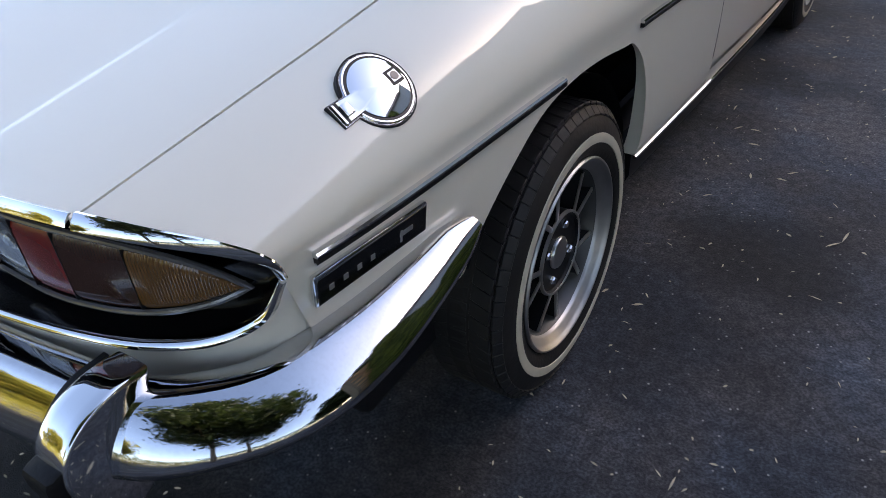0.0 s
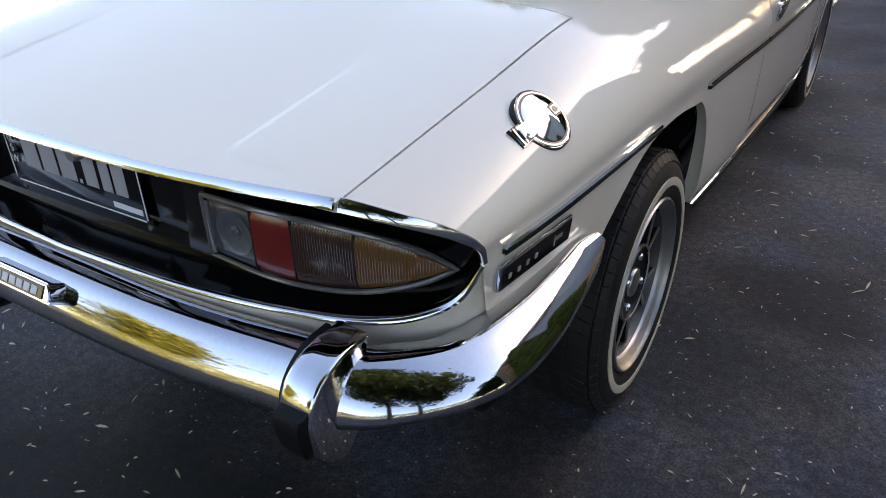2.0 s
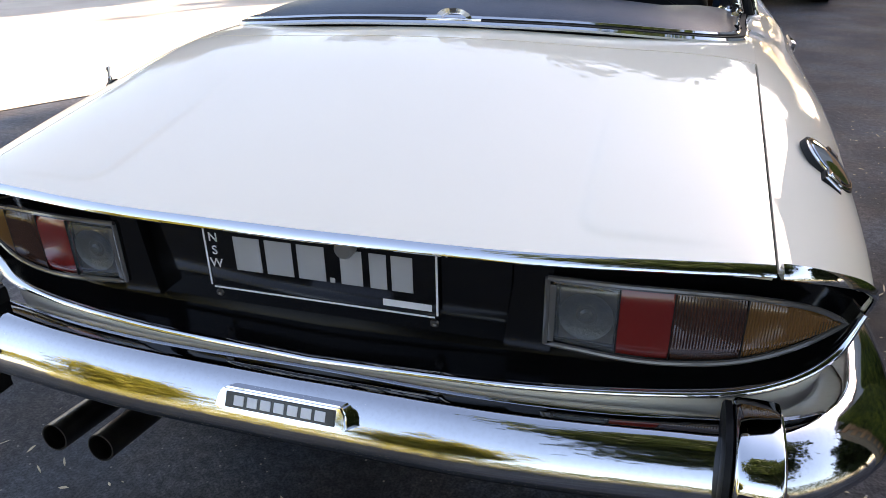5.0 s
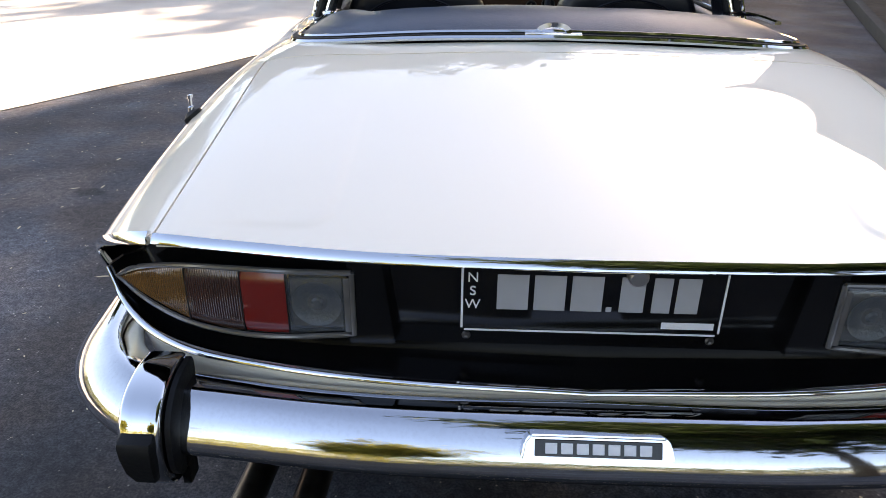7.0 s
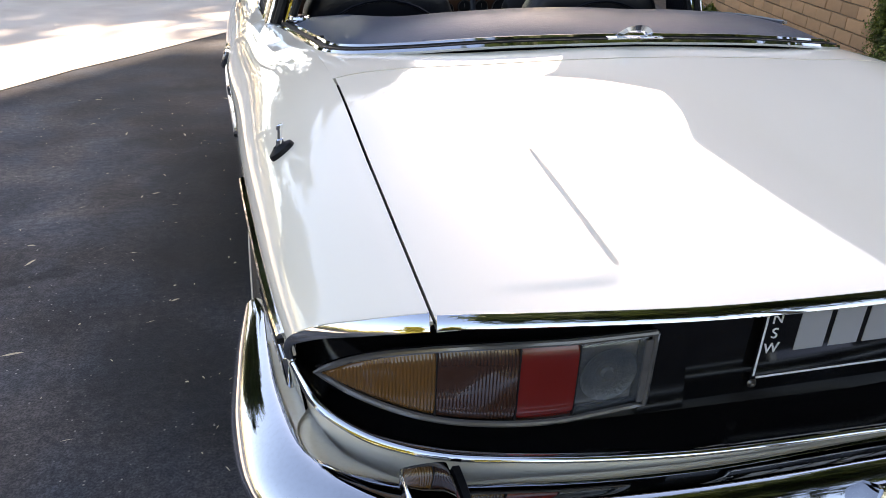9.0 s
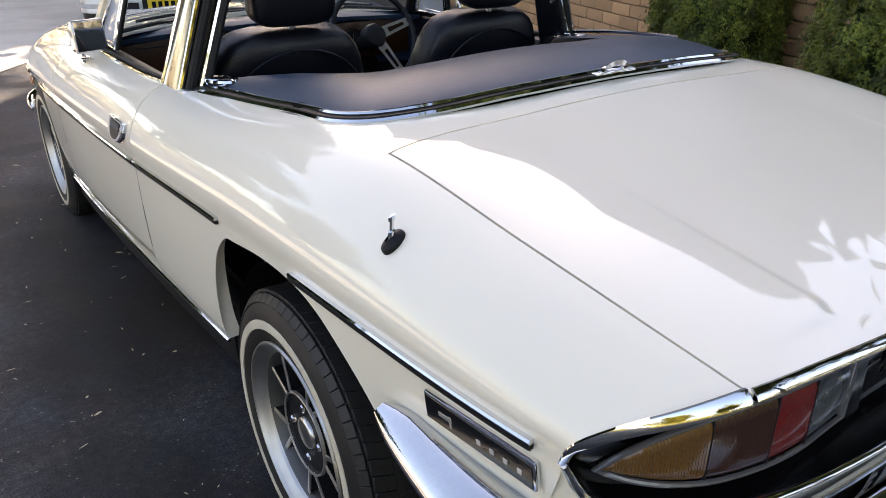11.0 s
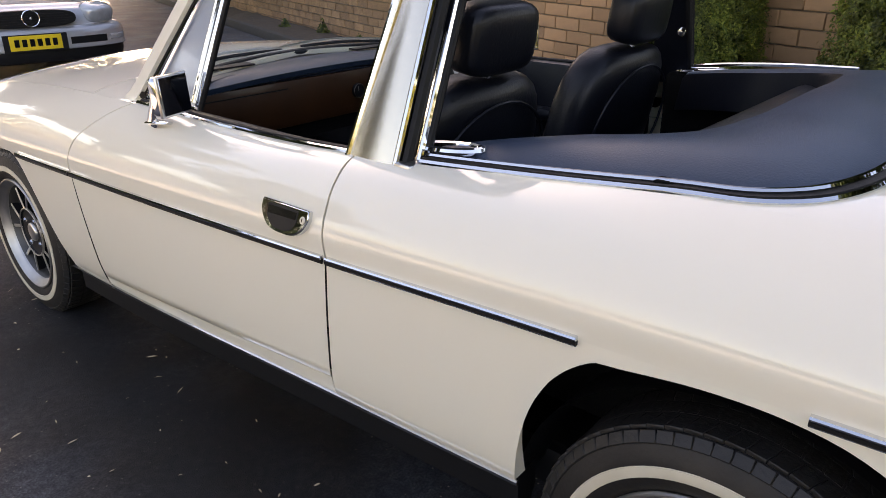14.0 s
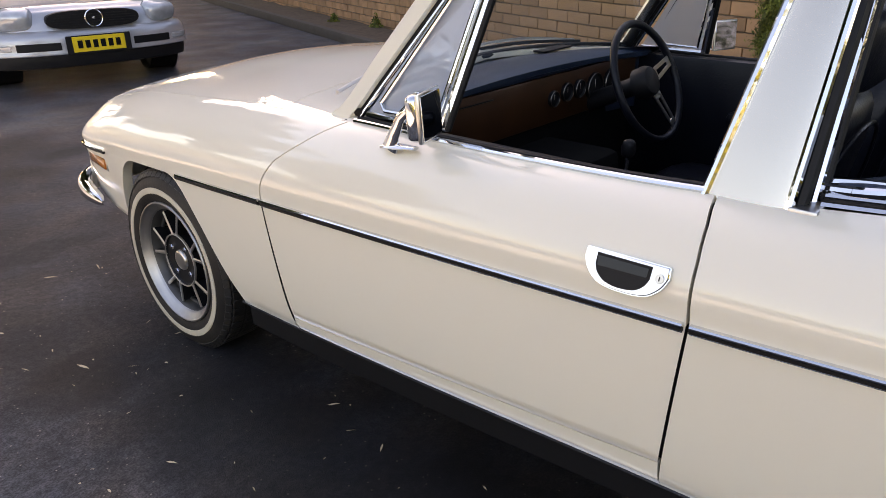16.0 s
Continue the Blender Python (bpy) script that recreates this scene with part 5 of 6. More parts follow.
# the cover's own inner drop, split off to take a darker colour
part("hood_inner_face", grid(rows[-3:]), LEATHER, hood_cover, "inner face of the hood cover in a darker colour", 60)
loop = [(0.040 * math.cos(a), 0.0, 0.034 * math.sin(a)) for a in np.linspace(0.0, math.pi, 14)]
rows = []
for x, _, z in loop:
    rows.append([(x, 0.858 - 0.4 * z, 0.982 + z * 0.7), (x, 0.848 - 0.4 * z, 0.986 + z * 0.7), (x * 0.72, 0.848 - 0.4 * z, 0.985 + z * 0.43), (x * 0.70, 0.858 - 0.4 * z, 0.982 + z * 0.40)])
part("hood_clip", join(grid(rows, True), box((0.125, 0.024, 0.006), (0, 0.852, 0.983), 0.002)), CHROME, car, "chrome hood catch loop")
for s in (1, -1):
    strip = [(s * 0.625, 1.63, 0.922), (s * 0.620, 1.55, 0.935), (s * 0.612, 1.35, 0.955), (s * 0.598, 1.15, 0.966)]
    part("well_capping", sweep([tuple(p) for p in even(strip, 14)], [(-0.008, -0.004), (0.008, -0.004), (0.008, 0.003), (0, 0.006), (-0.008, 0.003)]), CHROME, car, "chrome capping beside the rear seat") if s > 0 else None
    part("socket_well", plug([(0.024 * math.cos(a), 0.070 * math.sin(a)) for a in np.linspace(0, 2 * math.pi, 20, endpoint=False)], -0.02, 0.002, 0.001), SATIN, car, "dark hood socket").matrix_basis = pose(s * 0.615, 1.595, 0.908, -6)
    ring = [(s * (0.615 + 0.027 * math.cos(a)), 1.595 + 0.076 * math.sin(a), 0.909 - 0.10 * 0.076 * math.sin(a) + 0.004) for a in np.linspace(0, 2 * math.pi, 24)]
    part("hood_socket", tube(ring, 0.0085, 8, up=(0, 0, 1)), CHROME, car, "chrome hood socket ring behind the door post")

# ---------- cockpit ----------
part("cockpit_floor", box((1.26, 1.75, 0.04), (0, 1.98, 0.34), 0.01), CARPET, car, "black carpeted floor")
part("bulkhead", box((1.24, 0.04, 0.56), (0, 1.15, 0.66), 0.01), CARPET, car, "black rear bulkhead")
part("toe_board", box((1.30, 0.04, 0.50), (0, 2.98, 0.60), 0.01), CARPET, car, "black toe board")
part("tunnel", box((0.24, 1.6, 0.20), (0, 2.1, 0.44), 0.04), CARPET, car, "black centre tunnel")
part("rear_bench", box((1.08, 0.42, 0.16), (0, 1.44, 0.50), 0.05, 4), LEATHER, car, "black rear bench cushion")
part("bench_back", box((1.08, 0.13, 0.40), (0, 1.24, 0.74), 0.05, 4, Matrix.Rotation(radians(12), 4, "X")), LEATHER, car, "black rear bench backrest")


def pillow(w, d, h, e=4.0, n=24, m=14):
    """A padded block with rounded shoulders."""
    rows = []
    for j in range(m + 1):
        t = -math.pi / 2 + math.pi * j / m
        cz, sz = abs(math.cos(t)) ** (2 / e), math.copysign(abs(math.sin(t)) ** (2 / e), math.sin(t))
        row = []
        for i in range(n):
            a = 2 * math.pi * i / n
            row.append((w / 2 * cz * math.copysign(abs(math.cos(a)) ** (2 / e), math.cos(a)), d / 2 * cz * math.copysign(abs(math.sin(a)) ** (2 / e), math.sin(a)), h / 2 * sz))
        rows.append(row)
    return grid(rows, True)


def seat(x):
    st = new("front_seat")
    st.parent = car
    st.location = (x, 0, 0)
    tagged(st, "black leather bucket seat with a chrome-stemmed headrest")
    back = part("backrest", pillow(0.50, 0.15, 0.66, 4.5), LEATHER, st)
    for v in back.data.vertices:
        k = (v.co.z + 0.33) / 0.66
        v.co.x *= 1 - 0.20 * max(0, k - 0.6) ** 1.5 * 2.2
        v.co.y += 0.02 * math.sin(v.co.x * 6) ** 2
    back.matrix_basis = pose(0, 1.785, 0.690, 13)
    pipe = [(0.215 * math.cos(a), -0.073, 0.10 + 0.19 * math.sin(a)) for a in np.linspace(-0.6, math.pi + 0.6, 24)]
    part("piping", tube(pipe, 0.004, 6, up=(0, 1, 0)), LEATHER, back)
    c = part("cushion", pillow(0.50, 0.54, 0.17, 4.5), LEATHER, st)
    c.matrix_basis = pose(0, 2.13, 0.455, 6)
    hr = part("headrest", pillow(0.245, 0.105, 0.155, 4.2), LEATHER, st, "black padded headrest")
    hr.matrix_basis = pose(0, 1.685, 1.098, 8)
    part("headrest_stem", box((0.022, 0.010, 0.12), (0, 1.700, 0.995), 0.003), CHROME, st, "chrome headrest stem")


seat(0.333)
seat(-0.365)

# dashboard
dsec = [(2.84, 0.70), (2.84, 0.893), (2.80, 0.914), (2.72, 0.922), (2.645, 0.919), (2.618, 0.905), (2.625, 0.888), (2.655, 0.878), (2.66, 0.70)]
bm = grid([[(x, y - (0.03 if y < 2.7 else 0.17) * (x / 0.66) ** 2, z - 0.02 * (x / 0.66) ** 2) for y, z in dsec] for x in np.linspace(-0.665, 0.665, 16)], True)
bmesh.ops.holes_fill(bm, edges=[e for e in bm.edges if e.is_boundary], sides=0)
dash = part("dashboard", bm, VINYL, car, "padded black dashboard with a walnut fascia", 35)
part("lower_dash", box((1.26, 0.03, 0.34), (0, 2.66, 0.56), 0.01), CARPET, dash, "black lower dash")
part("fascia", box((1.24, 0.016, 0.150), (0, 2.632, 0.800), 0.004), WOOD, dash, "walnut veneer fascia")
part("glovebox_line", box((0.36, 0.004, 0.004), (-0.40, 2.6225, 0.850), 0.001, 1), SATIN, dash)
for x, z, r in ((0.16, 0.80, 0.030), (0.235, 0.80, 0.030), (0.33, 0.79, 0.048), (0.44, 0.79, 0.048), (0.085, 0.79, 0.026)):
    g = part("gauge", lathe([(0.0, r), (-0.010, r), (-0.012, r - 0.004), (-0.006, r - 0.006), (-0.006, 0.0)], 24, "y"), SATIN, dash, "round black instrument in a bright ring")
    g.location = (x, 2.624, z + 0.012)
    gr = part("gauge_ring", lathe([(-0.010, r), (-0.0125, r - 0.0012), (-0.0115, r - 0.0025)], 24, "y"), PIPE, g)
    part("needle", box((0.0015, 0.001, r * 0.6), (0, -0.0075, r * 0.25), 0.0003, 1), ALLOY, g)
for x in (-0.34, 0.28):
    v = part("air_vent", box((0.17, 0.055, 0.006), (x, 2.765, 0.9215), 0.002), SATIN, dash, "black demister slot")
part("console", box((0.22, 0.28, 0.20), (0, 2.52, 0.58), 0.03), CARPET, car, "black centre console")
gear = part("gear_lever", tube([(0, 2.33, 0.52), (0, 2.31, 0.64), (0, 2.305, 0.70)], 0.007, 8), CHROME, car, "chrome gear lever with a black knob")
part("gear_knob", pillow(0.04, 0.04, 0.055, 2.6, 14, 10), SATIN, gear).location = (0, 2.305, 0.715)
# steering wheel
sw = new("steering_wheel")
sw.parent = car
tagged(sw, "black leather steering wheel with slotted bright spokes")
ring = [(0.188 * math.cos(a), 0.188 * math.sin(a), 0) for a in np.linspace(0, 2 * math.pi, 49)]
part("rim", tube(ring, 0.0125, 10), LEATHER, sw)
part("boss", lathe([(-0.035, 0.05), (0.0, 0.052), (0.016, 0.044), (0.022, 0.03), (0.022, 0.0)], 24, "z"), SATIN, sw)
for a in (radians(-20), radians(-97)):
    d, q = Vector((math.cos(a), math.sin(a), 0)), Vector((-math.sin(a), math.cos(a), 0))
    o = bmesh.new()
    for sgn in (-1, 1):
        b = sweep([d * 0.045 + q * sgn * 0.017 + Vector((0, 0, 0.004)), d * 0.18 + q * sgn * 0.011 + Vector((0, 0, 0.002))], [(-0.006, -0.002), (0.006, -0.002), (0.006, 0.002), (-0.006, 0.002)])
        me = bpy.data.meshes.new("t")
        b.to_mesh(me)
        o.from_mesh(me)
        b.free()
    for r in (0.06, 0.165):
        b = box((0.02, 0.028, 0.004), (0, 0, 0), 0.001, 1, Matrix.Rotation(a, 4, "Z"))
        bmesh.ops.translate(b, vec=d * r + Vector((0, 0, 0.003)), verts=b.verts)
        me = bpy.data.meshes.new("t")
        b.to_mesh(me)
        o.from_mesh(me)
        b.free()
    part("spoke", o, STEEL, sw, "slotted bright spoke")
part("column", tube([(0, 0, -0.02), (0, 0, -0.25)], 0.03, 12, up=(0, 1, 0)), SATIN, sw)
sw.matrix_basis = pose(0.325, 2.425, 0.842, 66, 0, 0) @ pose(0, 0, 0, 0, 0, 35)

# front bumper
fb = even([(0, 4.44, 0.400), (0.35, 4.435, 0.400), (0.58, 4.40, 0.400), (0.71, 4.335, 0.400), (0.775, 4.24, 0.400), (0.803, 4.13, 0.398), (0.808, 4.06, 0.396), (0.806, 3.985, 0.392)], 44)
fpath = [tuple(p) for p in fb[::-1]] + [(-x, y, z) for x, y, z in fb[1:]]
fs = [1.0 if y > 4.16 else 0.22 + 0.78 * math.sqrt(max(0.0, (y - 3.985) / 0.175)) for x, y, z in fpath]
fsec = [tuple(q) for q in spline([(-0.040, 0.030), (-0.016, 0.037), (0.000, 0.028), (0.008, 0.010), (0.009, -0.008), (0.003, -0.026), (-0.012, -0.037), (-0.018, -0.036)], 18)] + [(-0.014, -0.030), (-0.003, 0.0), (-0.012, 0.026)]
part("front_bumper", sweep(fpath, fsec, scales=fs), CHROME, car, "chrome front bumper")

# ---------- brick wall, bed, conifers ----------
WALL_AT, WALL_DIR = Vector((3.0, 1.98, 0)), Vector((0.325, 0.946, 0)).normalized()
WALL_N = Vector((-WALL_DIR.y, WALL_DIR.x, 0))
wall_yaw = math.degrees(math.atan2(WALL_DIR.y, WALL_DIR.x))
wall = tagged(part("wall_east", box((26.4, 0.22, 1.75), (11.8, -0.118, 0.825), 0.0), MORTAR, label="yellow-brown brick garden wall with grey-brown mortar joints", smooth=0), category="wall", kind="structure")
wall.matrix_basis = pose(WALL_AT.x, WALL_AT.y, 0, 0, 0, wall_yaw)


def bed():
    rows = []
    for a in np.linspace(-1.4, 25.0, 120):
        row = []
        for k, h in ((0.0, 0.09), (0.22, 0.10), (0.45, 0.085), (0.70, 0.07)):
            p = WALL_AT + WALL_DIR * a + WALL_N * (k + 0.004)
            row.append((p.x, p.y, h + 0.03 * noise.noise(Vector((a * 2, k * 3, 0)))))
        rows.append(row)
    ob = tagged(part("garden_bed", grid(rows), SOIL, label="bare soil garden bed along the brick wall"), category="garden bed", kind="structure")
    k = box((26.4, 0.10, 0.13), (11.8, 0.75, 0.055), 0.012)
    kb = tagged(part("kerb", k, KERB, label="low worn concrete kerb along the bed"), category="kerb", kind="structure")
    kb.matrix_basis = pose(WALL_AT.x, WALL_AT.y, 0, 0, 0, wall_yaw)


def leaves_mesh(name, centres, normals, size, mat, parent, label, seed, aspect=2.2):
    rng = np.random.default_rng(seed)
    n = len(centres)
    nrm = normals + rng.normal(0, 0.55, (n, 3))
    nrm /= np.linalg.norm(nrm, axis=1, keepdims=True)
    t = np.cross(nrm, rng.normal(0, 1, (n, 3)))
    t /= np.linalg.norm(t, axis=1, keepdims=True)
    b = np.cross(nrm, t)
    s = size * rng.uniform(0.6, 1.4, (n, 1))
    v = np.stack([centres - t * s * aspect * 0.5, centres - b * s * 0.5 + nrm * s * 0.12, centres + t * s * aspect * 0.5, centres + b * s * 0.5 + nrm * s * 0.12], 1).reshape(-1, 3)
    me = bpy.data.meshes.new(name)
    me.from_pydata(v.tolist(), [], (np.arange(n * 4).reshape(-1, 4)).tolist())
    me.materials.append(mat)
    ob = new(name, me)
    ob.parent = parent
    return tagged(ob, label, kind="stuff")


def conifer(x, y, h, r, seed, label):
    rng = np.random.default_rng(seed)
    t = thing("conifer_shrub", label, "shrub", "conifers along the wall", (x, y, 0.08))
    part("trunk", lathe([(0.0, 0.05), (h * 0.4, 0.035), (h * 0.85, 0.008)], 10, "z"), BARK, t)
    k = 860
    z = h * (0.02 + 0.95 * rng.random(k) ** 0.85)
    a = rng.random(k) * 2 * math.pi
    prof = np.interp(z / h, [0, 0.12, 0.45, 0.8, 1.0], [0.80, 1.0, 0.97, 0.62, 0.10])
    rad = r * prof * (0.86 + 0.20 * rng.random(k))
    c = np.stack([rad * np.cos(a), rad * np.sin(a), z], 1)
    m = 240
    # upright fans: fine sprays that lean outwards at their tips
    up = rng.random((k, m, 1))
    width = 0.030 * np.sin(up * 2.9 + 0.2)
    sp = rng.normal(0, 1, (k, m, 3)) * np.concatenate([width, width, 0 * width + 0.012], 2)
    out = np.stack([np.cos(a), np.sin(a), np.zeros(k)], 1)[:, None]
    sp = sp + np.array([0, 0, 1.0]) * (up - 0.5) * 0.16 + out * up * 0.045
    pts = (c[:, None] + sp).reshape(-1, 3)
    rad_n = np.stack([np.cos(a), np.sin(a), np.full(k, 0.45)], 1)
    nrm = np.repeat(rad_n, m, 0)
    leaves_mesh("foliage", pts, nrm, 0.0082, CONIFER, t, "dense yellow-green conifer sprays", seed, 2.4)
    # added solid core stops see-through; its dark colour stands for inner shade
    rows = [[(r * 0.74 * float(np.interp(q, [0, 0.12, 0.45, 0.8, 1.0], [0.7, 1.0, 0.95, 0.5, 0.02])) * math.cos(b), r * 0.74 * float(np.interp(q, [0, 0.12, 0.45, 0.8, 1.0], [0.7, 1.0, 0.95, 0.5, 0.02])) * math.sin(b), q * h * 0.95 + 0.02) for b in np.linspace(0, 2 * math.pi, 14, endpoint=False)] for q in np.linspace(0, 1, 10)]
    part("shade_core", grid(rows, True), INNER, t, "dark solid core that stands for shade between the sprays")
    return t


bed()
for k, (a, off, h, r) in enumerate(((0.45, 0.36, 1.85, 0.36), (-0.92, 0.36, 1.8, 0.38))):
    p = WALL_AT + WALL_DIR * a + WALL_N * off
    conifer(p.x, p.y, h, r, 40 + k, "dense upright yellow-green conifer in front of the brick wall")

# houses out of view; the tall one is added to shade the drive
HOUSE_DIR = Vector((0.54, 0.84, 0)).normalized()
HOUSE_N = Vector((-HOUSE_DIR.y, HOUSE_DIR.x, 0))


def house(label, origin, along_dir, right, x0, x1, y0, depth, eave, ridge):
    """A house whose front runs along along_dir at y0 to the right of origin, with its ridge parallel to the front."""
    h = thing("house", label, "house", "houses behind the garden wall")
    m = Matrix(((*along_dir, 0), (*right, 0), (0, 0, 1, 0), (0, 0, 0, 1))).transposed()
    m.translation = origin
    h.matrix_basis = m
    ends = [(y0, 0.0), (y0, eave), (y0 + depth / 2, ridge - 0.12), (y0 + depth, eave), (y0 + depth, 0.0)]
    bm = grid([[(x, y, z) for y, z in ends] for x in (x0, x1)], True)
    bmesh.ops.holes_fill(bm, edges=[e for e in bm.edges if e.is_boundary], sides=0)
    part("house_wall", bm, RENDERED, h, smooth=0)
    slope = (ridge - eave) / (depth / 2)
    for a, b in ((y0 - 0.45, y0 + depth / 2), (y0 + depth + 0.45, y0 + depth / 2)):
        lo = eave - 0.45 * slope
        bm = grid([[(x, a, lo), (x, a, lo + 0.12), (x, b, ridge), (x, b, ridge - 0.12)] for x in (x0 - 0.4, x1 + 0.4)], True)
        bmesh.ops.holes_fill(bm, edges=[e for e in bm.edges if e.is_boundary], sides=0)
        part("house_roof", bm, ROOFTILE, h, smooth=0)
    return h


house("tall rendered house with a tiled roof, added out of view to shade the drive", Vector((-2.02, 5.11, 0)) + HOUSE_DIR * 24.0, -HOUSE_N, HOUSE_DIR, 0.4, 14.0, 0.0, 10.0, 16.3, 18.2)
SIDE_F = Vector((0.829, 0.559, 0)).normalized()
house("two-storey rendered house with a tiled roof behind the brick wall", Vector((0, 0.5, 0)), Vector((SIDE_F.y, -SIDE_F.x, 0)), SIDE_F, -5.0, 4.4, 14.0, 8.0, 9.3, 12.6)


# ---------- trees and hedge round the drive ----------
def tree(x, y, h, spread, seed, label, mat=None, dense=1.0, leaf=0.13):
    rng = np.random.default_rng(seed)
    t = thing("tree", label, "tree", "trees round the drive", (x, y, 0))
    part("trunk", lathe([(0.0, 0.22), (0.3, 0.16), (h * 0.35, 0.12), (h * 0.8, 0.04)], 12, "z"), BARK, t)
    tips = []
    for k in range(9):
        a = rng.random() * 6.28
        z0 = h * (0.25 + 0.06 * k)
        l = spread * (0.55 + 0.5 * rng.random()) * (1 - 0.05 * k)
        p = [Vector((0, 0, z0)), Vector((math.cos(a) * l * 0.5, math.sin(a) * l * 0.5, z0 + h * 0.10)), Vector((math.cos(a) * l, math.sin(a) * l, z0 + h * (0.14 + 0.1 * rng.random())))]
        part("limb", tube(p, 0.05, 6, scales=[1.3, 0.8, 0.3]), BARK, t)
        tips += [p[1], p[2], p[2] + Vector((0, 0, h * 0.08))]
    tips += [Vector((0, 0, h * 0.85)), Vector((0, 0, h * 0.95))]
    pts = []
    for p in tips:
        for _ in range(int(5 * dense)):
            q = np.array(p) + rng.normal(0, 1, 3) * np.array([0.22, 0.22, 0.13]) * spread
            pts.append(q + rng.normal(0, 1, (46, 3)) * 0.34)
    pts = np.concatenate(pts)
    leaves_mesh("crown", pts, np.tile([0, 0, 1.0], (len(pts), 1)), leaf, mat or TREELEAF, t, "loose leafy crown", seed, 1.8)


TREES = [(-10.2, 24.5, 12.6, 4.0), (-5.4, 25.0, 14.2, 4.2), (-1.3, 25.6, 13.6, 4.0), (1.6, 25.2, 14.2, 3.0), (5.2, 26.0, 8.8, 3.2), (8.6, 25.4, 9.2, 3.0),
         (11.6, 3.6, 6.0, 2.2), (11.8, 1.2, 5.6, 2.2), (-14.5, 20.0, 9.0, 3.2)]
for k, (x, y, h, sp) in enumerate(TREES):
    tree(x, y, h, sp, 70 + k, "tall leafy green tree beyond the asphalt drive", dense=2.6, leaf=0.27)
for k, (x, y, h, sp) in enumerate(((3.7, -5.0, 11.0, 3.0), (5.8, -4.6, 10.2, 3.0), (-3.0, -16.0, 6.5, 2.8), (-10.0, -10.0, 5.5, 2.6))):
    tree(x, y, h, sp, 90 + k, "leafy green tree behind the asphalt drive", mat=HEDGELEAF if k in (2, 3) else None, dense=1.8, leaf=0.17)


def hedge(x0, y0, x1, y1, h, d, seed, mat, label):
    rng = np.random.default_rng(seed)
    t = thing("hedge", label, "hedge", "", (x0, y0, 0))
    v = np.array([x1 - x0, y1 - y0])
    n = int(np.linalg.norm(v) * 900)
    f = rng.random(n)
    z = h * rng.random(n) ** 0.7
    pts = np.stack([v[0] * f, v[1] * f, z], 1) + rng.normal(0, 1, (n, 3)) * np.array([d, d, 0.10])
    pts[:, 2] = np.abs(pts[:, 2])
    leaves_mesh("leaves", pts, rng.normal(0, 1, (n, 3)), 0.07, mat, t, "clipped hedge leaves", seed, 1.8)


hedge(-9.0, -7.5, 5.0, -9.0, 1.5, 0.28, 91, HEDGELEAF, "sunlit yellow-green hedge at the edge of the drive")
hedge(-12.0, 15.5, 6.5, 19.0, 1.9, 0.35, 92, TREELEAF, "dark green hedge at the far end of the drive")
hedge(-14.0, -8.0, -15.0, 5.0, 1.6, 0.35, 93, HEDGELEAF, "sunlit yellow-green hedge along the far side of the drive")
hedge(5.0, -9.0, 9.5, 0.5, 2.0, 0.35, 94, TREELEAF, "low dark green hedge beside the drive")


